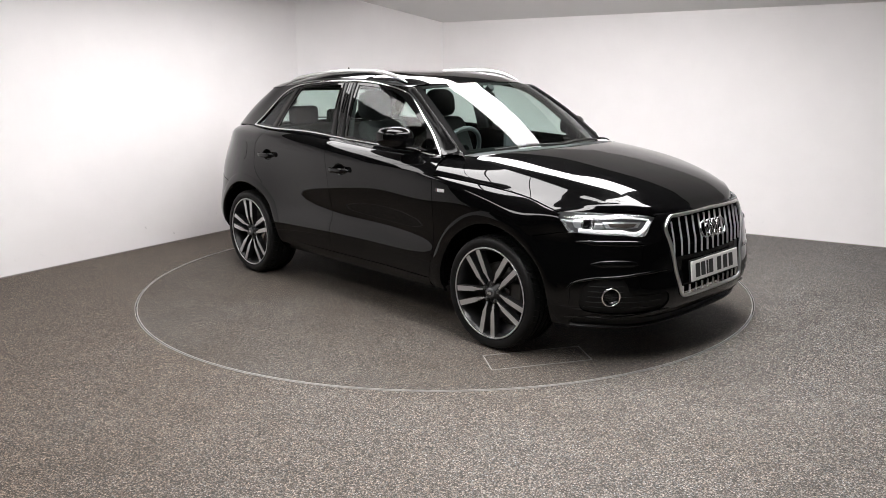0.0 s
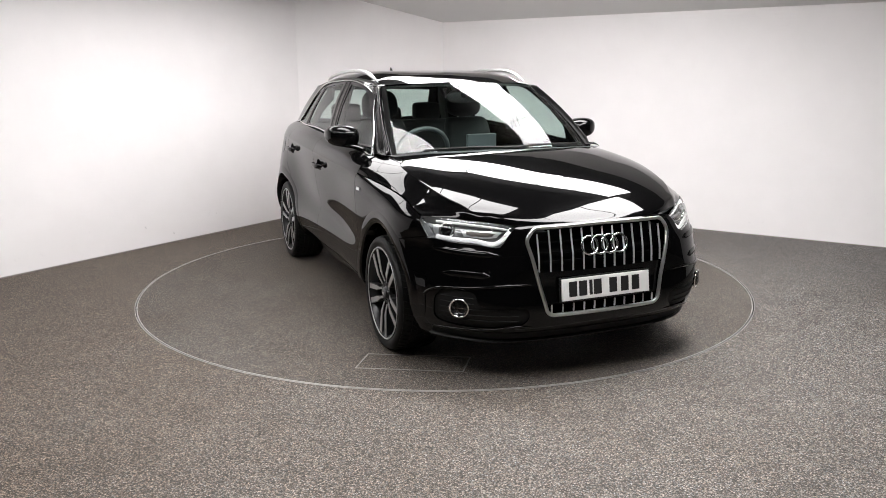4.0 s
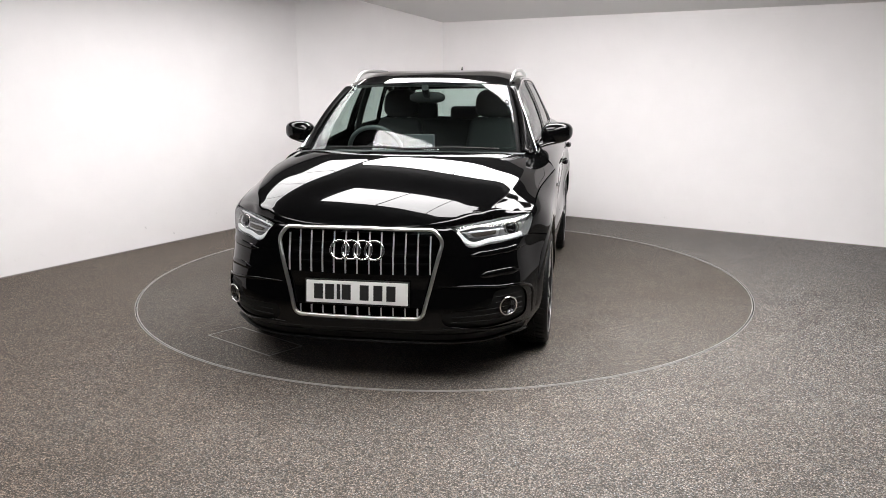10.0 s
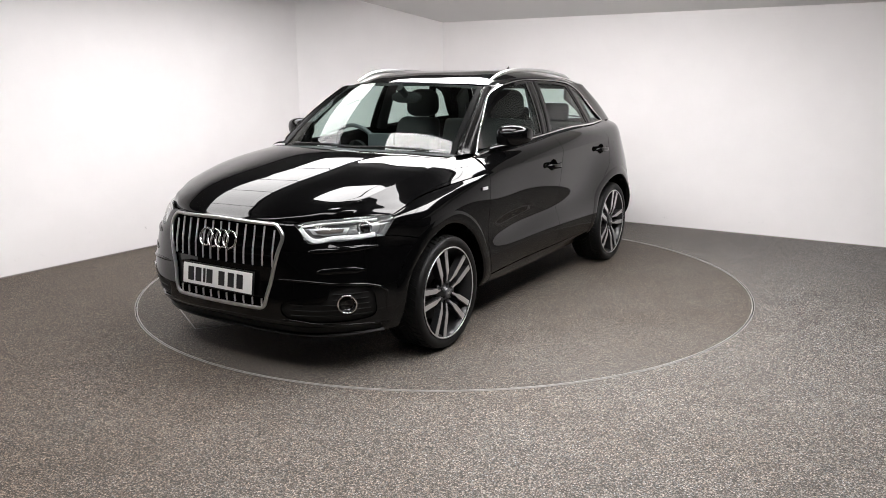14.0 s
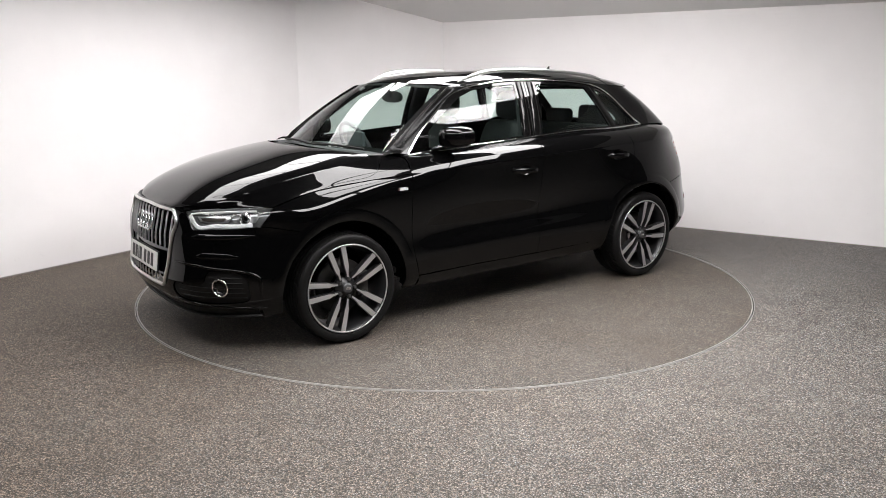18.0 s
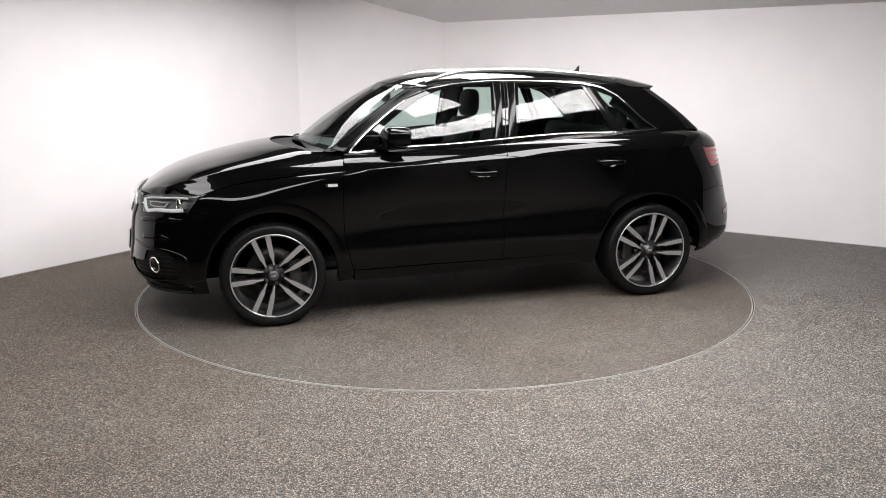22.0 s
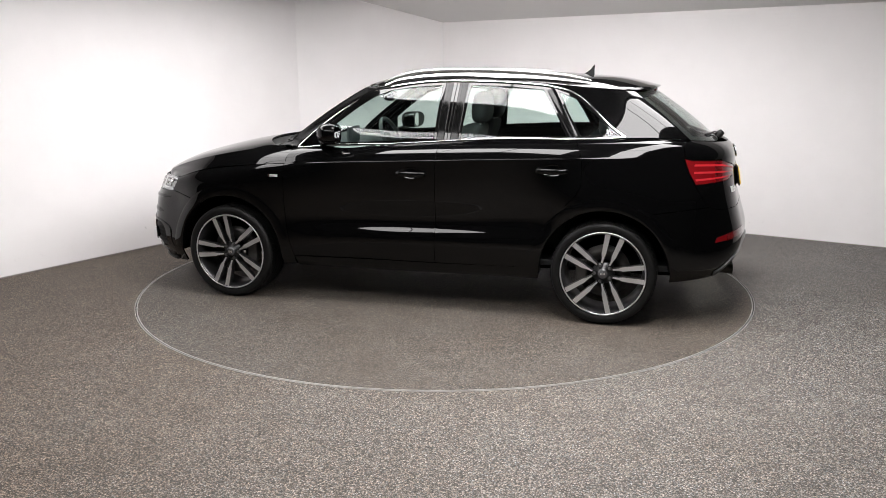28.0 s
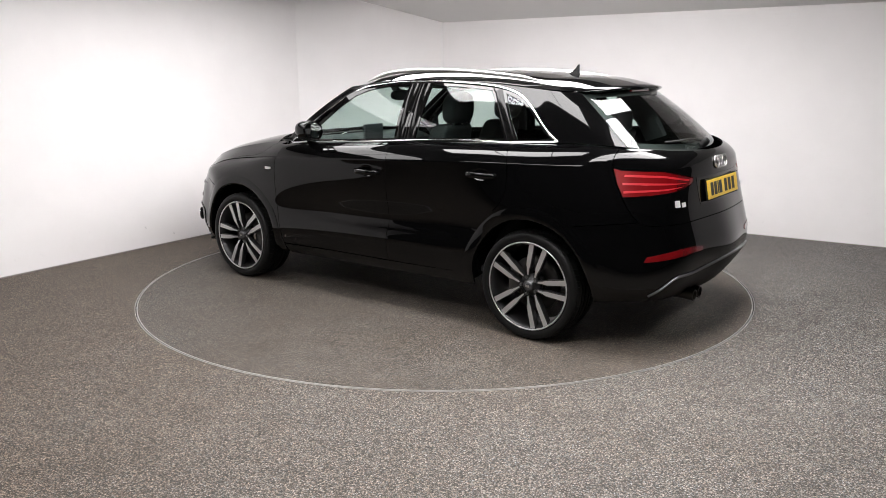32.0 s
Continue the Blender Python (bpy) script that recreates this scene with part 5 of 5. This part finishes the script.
# ---- rear lamps ----
TAIL_M = cut(BODY, tail_uv, lift=-.001, gap=.003, lip=.012)
bars = [[(.742, 1.008), (.60, .998), (.41, .964), (.43, .957), (.60, .987), (.748, .996)],
        [(.762, .965), (.60, .957), (.43, .946), (.60, .947), (.765, .953)],
        [(.772, .921), (.62, .926), (.47, .930), (.60, .918), (.775, .909)]]
for s in (1, -1):
    tl = place("tail_lamp", TAIL_M, M_RED, tailgate, s, label="dark red tail lamp with three brighter bars")
    for b in bars:
        place("light_bar", cut(BODY, on(BODY, "r", b), lift=.0012, gap=0, lip=.004, step=.02), M_REDBAR, tl, s, label="bright red light bar")
REFL = cut(BODY, on(BODY, "r", [(.770, .536), (.755, .566), (.68, .585), (.60, .598), (.48, .600), (.39, .592), (.378, .577), (.385, .566), (.50, .566), (.61, .556), (.70, .545)]), lift=.003, gap=0, lip=.008, step=.02)
for s in (1, -1):
    place("reflector", REFL, M_RED, rear_bumper, s, label="red rear reflector")
diff = smooth_line([(.70, .335), (.672, .39), (.640, .430), (.55, .445), (.304, .458), (.12, .478), (0, .484)], 40)
dw = on(BODY, "r", diff)
low_rear = np.stack([np.linspace(BODY.u1, level(BODY, 0.0, -1.96, -1.96, 2)[0][0], 20), np.full(20, .002)], 1)
place("diffuser", cut(BODY, np.concatenate([dw, low_rear]), lift=.004, gap=0, lip=.02, whole=True), M_TRIM, rear_bumper, whole=True, label="matt black lower rear diffuser")
P0, N0 = BODY.at(dw[:, 0], dw[:, 1]), BODY.normal(dw[:, 0], dw[:, 1])
P0, N0 = np.concatenate([P0, P0[-2::-1] * (1, -1, 1)]), np.concatenate([N0, N0[-2::-1] * (1, -1, 1)])
part("diffuser_trim", sweep(P0 + N0 * .005, .014, .012, N0, 8), mat("grey_metal_trim", (.16, .16, .165), .3, .7), rear_bumper, "dark silver trim line", True)
for y in (.26, .345):
    bm = lathe([(.030, 0), (.035, .004), (.035, .17), (.029, .17), (.029, .004)], 28, True)
    bm.transform(facing((-1.935, y, .290), (-.99, 0, -.05)))
    part("exhaust_pipe", bm, mat("sooty_steel", (.06, .055, .05), .4, 1.0), car, "dull steel exhaust tail pipe", True)
for k in range(4):
    y = (k - 1.5) * .044
    c, n = spot("r", abs(y), 1.035, .004)
    n = Vector((n.x, 0, n.z)).normalized()
    bm = torus(.035, .0045, 28, 8)
    bm.transform(facing((c.x, y, c.z), n))
    part("badge_ring", bm, M_CHROME, tailgate, "", True)
for y0, z0, w2, h2 in ((.555, .840, .040, .038), (.505, .832, .034, .026), (-.50, .845, .030, .020), (-.55, .845, .030, .020)):
    c, n = spot("r", abs(y0), z0, .002)
    if y0 < 0:
        c, n = Vector((c.x, -c.y, c.z)), Vector((n.x, -n.y, n.z))
    bm = bevel_box(-w2 / 2, w2 / 2, -h2 / 2, h2 / 2, 0, .004, .0015)
    bm.transform(facing(c, n))
    part("badge_bar", bm, M_BADGE, tailgate, "small chrome badge")
# rear wiper
c, n = Vector((-1.985, 0, 1.140)), Vector((-.72, 0, .69))
bm = lathe([(.0001, .030), (.018, .028), (.024, .012), (.026, -.02)], 20)
bm.transform(facing(c, n))
rear_wiper = part("rear_wiper", bm, M_TRIM, tailgate, "black rear wiper", True)
pp = smooth_line([(-1.972, -.01, 1.148), (-1.945, .12, 1.165), (-1.925, .24, 1.165), (-1.88, .36, 1.160)], 14)
part("arm", sweep(pp, .014, .010, (-.6, 0, .8), 6), M_TRIM, rear_wiper)

# front wipers
for y0, y1 in ((.56, -.02), (.10, -.52)):
    pts2 = []
    for f in np.linspace(0, 1, 14):
        y = y0 + (y1 - y0) * f
        w = on(CABIN, "f", [(abs(y), 1.090 + .012 * math.sin(math.pi * f))])[0]
        q, nn = CABIN.at(*w), CABIN.normal(*w)
        q = q + nn * .012
        pts2.append((q[0], y, q[2]))
    part("wiper", sweep(np.array(pts2), .013, .014, (.5, 0, .8), 6), M_TRIM, car, "black windscreen wiper")

# ---- mirrors ----
for s in (1, -1):
    bm = bmesh.new()
    bmesh.ops.create_uvsphere(bm, u_segments=40, v_segments=24, radius=1.0)

    def shape(q):
        x, y, z = q
        sup = lambda a, p: math.copysign(abs(a) ** p, a)
        x, y, z = sup(x, .72), sup(y, .70), sup(z, .72)
        back = max(-.42, x)
        return Vector((.505 + .095 * back - .035 * (y > 0) * y, (.893 + .103 * y), 1.168 + .070 * z * (1 - .12 * max(0, y)) + .006 * y))
    grown(bm, shape)
    mir = part("door_mirror", flipped(bm, s), M_PAINT, car, "gloss black door mirror", True)
    bm = lathe([(.0001, .002), (.9, .002), (1.0, 0)], 32)
    bm.transform(Matrix.LocRotScale((.4615, .889, 1.169), Euler((0, radians(-90), 0)), (.056, .081, 1.0)))
    part("mirror_glass", flipped(bm, s), mat("mirror", (.85, .86, .86), .01, 1.0), mir, "mirror glass")
    arm = smooth_line([(.590, .775, 1.088), (.575, .80, 1.098), (.555, .835, 1.106), (.535, .88, 1.114)], 10)
    part("mirror_arm", flipped(sweep(arm, .085, .032, (0, 0, 1), 12), s), M_GLOSS, mir, "", True)

# side badges on the wings
for s in (1, -1):
    c, n = spot("s", .924, .885, .002)
    for x0, x1, mtl in ((-.036, -.030, M_INK), (-.029, -.025, M_RED), (-.023, .036, M_BADGE)):
        bm = bevel_box(x0, x1, -.009, .009, 0, .003, .001)
        m4 = facing(c, n)
        if s > 0:
            bm.transform(m4 @ pose(0, 0, 0, 0, 0, 0))
        else:
            bm.transform(m4 @ Matrix.Scale(-1, 4, (1, 0, 0)))
            bmesh.ops.reverse_faces(bm, faces=bm.faces)
        part("badge_bar", flipped(bm, s), mtl, car, "small chrome badge on the wing")
# fuel flap on the right rear quarter
flap = on(BODY, "s", [(-1.30, 1.045), (-1.42, 1.042), (-1.445, 1.02), (-1.445, .93), (-1.42, .905), (-1.30, .91), (-1.275, .935), (-1.275, 1.02)])
place("fuel_flap", cut(BODY, flap, lift=.0016, gap=.001, lip=.004), M_PAINT, car, -1)

# ---- wheels ----
def spoke_mesh(top):
    """One spoke along +x: its machined face (top) or its dark body."""
    if top:
        prof = [(.062, .0045), (.100, .0070), (.124, .0135), (.256, .0160)]
        zt, zb = 0.0, -.004
    else:
        prof = [(.045, .008), (.10, .0095), (.124, .0165), (.262, .0190)]
        zt, zb = -.0038, -.045
    bm = bmesh.new()
    rows = []
    for r, h in prof:
        dip = -.018 * (1 - min(1, (r - .05) / .12)) ** 2
        rows.append([bm.verts.new((r, -h, zt + dip)), bm.verts.new((r, h, zt + dip)), bm.verts.new((r, h * .8, zb + dip)), bm.verts.new((r, -h * .8, zb + dip))])
    for a, b in zip(rows, rows[1:]):
        for j in range(4):
            bm.faces.new((a[j], a[(j + 1) % 4], b[(j + 1) % 4], b[j]))
    bm.faces.new(rows[0])
    bm.faces.new(rows[-1][::-1])
    bmesh.ops.recalc_face_normals(bm, faces=bm.faces)
    return bm


def mesh_of(name, bm, material, smooth=False):
    me = bpy.data.meshes.new(name)
    bm.to_mesh(me)
    bm.free()
    if smooth:
        me.shade_smooth()
    me.materials.append(material)
    return me


ME_FACE, ME_SPOKE = mesh_of("spoke_face", spoke_mesh(True), M_MACHINED), mesh_of("spoke", spoke_mesh(False), M_ALLOY)
ME_RIM = mesh_of("wheel", lathe([(.2685, .004), (.266, .009), (.2600, .009), (.2555, .002), (.246, -.012), (.238, -.05), (.236, -.20), (.262, -.215), (.262, -.19), (.255, -.02)], 72, True), M_ALLOY, True)
ME_LIP = mesh_of("rim_edge", lathe([(.2665, .0085), (.2650, .0115), (.2590, .0112), (.2575, .0085)], 72, True), M_MACHINED, True)
ME_TYRE = mesh_of("tyre", lathe([(.262, -.002), (.270, .006), (.290, .013), (.310, .012), (.318, .004), (.3240, -.012), (.3250, -.045), (.3250, -.115), (.3250, -.185), (.3240, -.214), (.318, -.233), (.30, -.242), (.262, -.235)], 84), M_RUBBER, True)


def tread_mesh():
    """Raised tread blocks in six rows round a tyre, those of the shoulders running down its sides."""
    bm = bmesh.new()
    for z0, z1, count, lean, low in ((-.006, -.052, 58, .3, .3235), (-.060, -.088, 72, .5, .323), (-.096, -.134, 72, -.5, .323), (-.142, -.170, 72, .5, .323), (-.178, -.224, 58, -.3, .3235)):
        for k in range(count):
            a0 = 2 * math.pi * k / count
            wide = 2 * math.pi / count * .80
            quad = []
            for z, sh in ((z0, lean), ((z0 + z1) / 2, 0.0), (z1, -lean)):
                edge = .0035 if abs(z + .115) > .10 else 0.0
                for a in (a0 + wide * sh, a0 + wide * sh + wide):
                    for r in (low, .3300 - edge):
                        quad.append(bm.verts.new((r * math.cos(a), r * math.sin(a), z)))
            for i in (0, 4):
                bm.faces.new((quad[i + 1], quad[i + 3], quad[i + 7], quad[i + 5]))
                bm.faces.new((quad[i], quad[i + 1], quad[i + 5], quad[i + 4]))
                bm.faces.new((quad[i + 2], quad[i + 6], quad[i + 7], quad[i + 3]))
            bm.faces.new((quad[0], quad[2], quad[3], quad[1]))
            bm.faces.new((quad[8], quad[9], quad[11], quad[10]))
    bmesh.ops.recalc_face_normals(bm, faces=bm.faces)
    return bm


ME_TREAD = mesh_of("tread", tread_mesh(), M_RUBBER)
ME_HUB = mesh_of("hub", lathe([(.0001, -.004), (.029, -.005), (.033, -.016), (.046, -.024), (.066, -.034), (.070, -.042), (.064, -.07), (.0001, -.07)], 40), M_ALLOY, True)
ME_CAP = mesh_of("centre_cap", lathe([(.0001, .004), (.022, .003), (.029, .0), (.031, -.006)], 32), mat("cap_grey", (.10, .10, .105), .4, .5), True)
ME_BOLT = mesh_of("bolt", lathe([(.0001, .001), (.0055, .001), (.0065, .004), (.0090, .003), (.0105, -.002), (.0105, -.03)], 12), mat("bolt_steel", (.16, .16, .16), .3, .9))
ME_BRAKE = mesh_of("brake_disc", lathe([(.075, -.085), (.165, -.085), (.165, -.110), (.075, -.110)], 56, True), M_DISC_BRAKE, True)
ME_CAL = mesh_of("caliper", bevel_box(.10, .175, -.075, .075, -.125, -.065, .012), mat("caliper_grey", (.09, .085, .08), .5, .4))
ME_BAR = mesh_of("badge_bar", bevel_box(-.0022, .0022, -.007, .007, .0035, .0052, .0006), M_SATIN)


def child(name, me, parent, m=None, label=""):
    ob = new(name, me)
    ob.parent = parent
    if m is not None:
        ob.matrix_basis = m
    if label:
        ob["label"] = label
    return ob


def wheel(x, s, phase):
    w = child("wheel", ME_RIM, car, pose(x, s * .897, HUB_Z, -90 if s > 0 else 90), "dark alloy wheel with five machined double spokes")
    child("tyre", ME_TYRE, w)
    child("tread", ME_TREAD, w, None, "worn black tread blocks")
    child("rim_edge", ME_LIP, w, None, "bright machined rim edge")
    child("hub", ME_HUB, w)
    child("centre_cap", ME_CAP, w, None, "dark grey centre cap")
    child("brake_disc", ME_BRAKE, w)
    child("brake_caliper", ME_CAL, w, pose(0, 0, 0, 0, 0, 180 if (x > 0) == (s > 0) else 0))
    for k in (-1.5, -.5, .5, 1.5):
        child("badge_bar", ME_BAR, w, pose(k * .0075, 0, 0))
    for k in range(5):
        a = phase + 72 * k
        child("bolt", ME_BOLT, w, pose(.053 * math.cos(radians(a + 36)), .053 * math.sin(radians(a + 36)), -.012))
        for side in (-1, 1):
            m = pose(0, 0, .003, 0, 0, a) @ pose(0, side * .0185, 0, 0, 0, side * 6.2)
            child("spoke", ME_SPOKE, w, m)
            child("spoke_face", ME_FACE, w, m, "machined spoke face")
    return w


wheel(AXLE, 1, 106 + 180)
wheel(-AXLE, 1, 74 + 180)
wheel(AXLE, -1, 122)
wheel(-AXLE, -1, 94)

# ---- interior ----
part("floor_pan", bevel_box(-1.75, 1.0, -.76, .76, .33, .37, .01), M_SEAT, car)
dash = bmesh.new()
dash_prof = smooth_line([(1.02, 1.075), (.86, 1.070), (.74, 1.050), (.66, 1.005), (.62, .92), (.66, .80), (.74, .62)], 22)
cols = []
for y in np.linspace(-.72, .72, 25):
    bulge = .05 * math.exp(-((y + .36) / .16) ** 2) + .015 * math.exp(-(y / .12) ** 2)
    cols.append([dash.verts.new((x - bulge * .4, y, z + bulge * .6 * max(0, 1 - abs(x - .70) / .2))) for x, z in dash_prof])
for a, b in zip(cols, cols[1:]):
    for j in range(len(dash_prof) - 1):
        dash.faces.new((a[j], b[j], b[j + 1], a[j + 1]))
bmesh.ops.recalc_face_normals(dash, faces=dash.faces)
part("dashboard", dash, M_DASH, car, "black soft-touch dashboard", True)
part("screen", grown(bevel_box(-.012, .012, -.105, .105, -.06, .06, .006), lambda q: q + Vector((.70, 0, 1.105))), mat("grey_screen", (.06, .065, .07), .3), car, "small central display screen")
bm = torus(.185, .015, 48, 10)
bm.transform(facing((.500, -.345, 1.035), (-.90, 0, .42)))
steer = part("steering_wheel", bm, M_LEATHER, car, "black leather steering wheel", True)
bm = lathe([(.0001, .02), (.06, .015), (.075, -.02)], 24)
bm.transform(facing((.505, -.345, 1.035), (-.90, 0, .42)))
part("airbag_cover", bm, M_SEAT, steer, "", True)
for a in (0, 180, 270):
    bm = bevel_box(.05, .185, -.014, .014, -.012, .004, .004)
    bm.transform(facing((.505, -.345, 1.035), (-.90, 0, .42)) @ pose(0, 0, 0, 0, 0, a))
    part("spoke", bm, M_SEAT, steer)


def cushion(x0, x1, y0, y1, z0, z1, r=.05, lean=0.0):
    bm = bevel_box(x0, x1, y0, y1, z0, z1, r, 4)
    if lean:
        grown(bm, lambda q: Vector((q.x - (q.z - z0) * lean, q.y, q.z)))
    return bm


for y, back in ((.36, -.165), (-.36, -.105)):
    seat = part("front_seat", cushion(-.02 + back, .50 + back, y - .25, y + .25, .42, .62, .06), M_SEAT, car, "black sports front seat", True)
    bm = cushion(-.06 + back, .08 + back, y - .25, y + .25, .56, 1.22, .06, .32)
    grown(bm, lambda q: Vector((q.x, y + (q.y - y) * (1.0 if q.z < .92 else 1.0 - (q.z - .92) * 1.25), q.z)))
    part("backrest", bm, M_SEAT, seat, "", True)
    bm = bmesh.new()
    bmesh.ops.create_uvsphere(bm, u_segments=28, v_segments=18, radius=1.0)
    sup = lambda a, e: math.copysign(abs(a) ** e, a)
    grown(bm, lambda q: Vector((-.245 + back + .065 * sup(q.x, .7) - .10 * .115 * q.z, y + .138 * sup(q.y, .66) * (1 - .10 * q.z), 1.328 + .108 * sup(q.z, .66))))
    part("headrest", bm, M_SEAT, seat, "", True)
    for dy in (-.05, .05):
        part("headrest_post", box(-.245 + back, -.232 + back, y + dy - .006, y + dy + .006, 1.15, 1.26), M_SATIN, seat)
rear = part("rear_seat", cushion(-1.05, -.55, -.66, .66, .42, .66, .06), M_SEAT, car, "black rear bench seat", True)
part("backrest", cushion(-1.10, -.96, -.66, .66, .60, 1.16, .05, .32), M_SEAT, rear, "", True)
for y, h in ((.37, .155), (0, .12), (-.37, .155)):
    part("headrest", cushion(-1.31, -1.21, y - .125, y + .125, 1.15, 1.15 + h, .045), M_SEAT, rear, "", True)
part("parcel_shelf", box(-1.80, -1.32, -.62, .62, 1.02, 1.04), M_SEAT, car)
bm = bmesh.new()
bmesh.ops.create_uvsphere(bm, u_segments=28, v_segments=16, radius=1.0)
grown(bm, lambda q: Vector((.022 * sup(q.x, .6), .125 * sup(q.y, .8), .040 * sup(q.z, .8))))
grown(bm, lambda q: q + Vector((.395, 0, 1.395)))
rvm = part("rear_view_mirror", bm, M_TRIM, car, "black rear-view mirror", True)
part("stalk", sweep(smooth_line([(.41, 0, 1.41), (.45, 0, 1.44), (.475, 0, 1.462)], 6), .05, .05, (1, 0, 0), 8), M_TRIM, rvm)
part("headlining", grown(bevel_box(-1.40, .30, -.50, .50, 1.475, 1.485, .004), lambda q: Vector((q.x, q.y, q.z - .06 * max(0, (-q.x - .8)) - .02 * max(0, q.x)))), mat("dark_headlining", (.03, .03, .03), .9), car)
for s in (1, -1):
    pts3 = smooth_line([(-.25, .70, 1.12), (-.265, .655, 1.30), (-.285, .60, 1.47)], 10)
    part("pillar_trim", flipped(sweep(pts3, .13, .03, (0, 1, .3), 8), s), M_SEAT, car)
    pts3 = smooth_line([(-1.42, .63, 1.10), (-1.34, .57, 1.27), (-1.18, .50, 1.40)], 10)
    part("pillar_trim", flipped(sweep(pts3, .17, .03, (0, 1, .3), 8), s), M_SEAT, car)

# hatch frame let into the turntable deck
hx = [Vector((1.585, -1.178)), Vector((1.400, -1.050)), Vector((1.680, -.540)), Vector((1.868, -.668))]
hatch = tagged(new("hatch_frame"), "thin pale metal frame of a flush floor hatch", "hatch")
M_HATCH = mat("pale_metal", (.26, .25, .24), .5, .3)
for a, b in zip(hx, hx[1:] + hx[:1]):
    dv = (b - a).normalized()
    nv = Vector((-dv.y, dv.x)) * .0035
    part("bar", prism([tuple(a - nv), tuple(b - nv), tuple(b + nv), tuple(a + nv)], .0003, .0022), M_HATCH, hatch)
def motions():
    rows = [(t, pose(0, 0, 0, 0, 0, a)) for t, a in TURN]
    walk(turntable, rows)
    walk(hatch, rows)
    walk(car, [(t, m @ pose(CAR_X, CAR_Y, 0)) for t, m in rows])


motions()
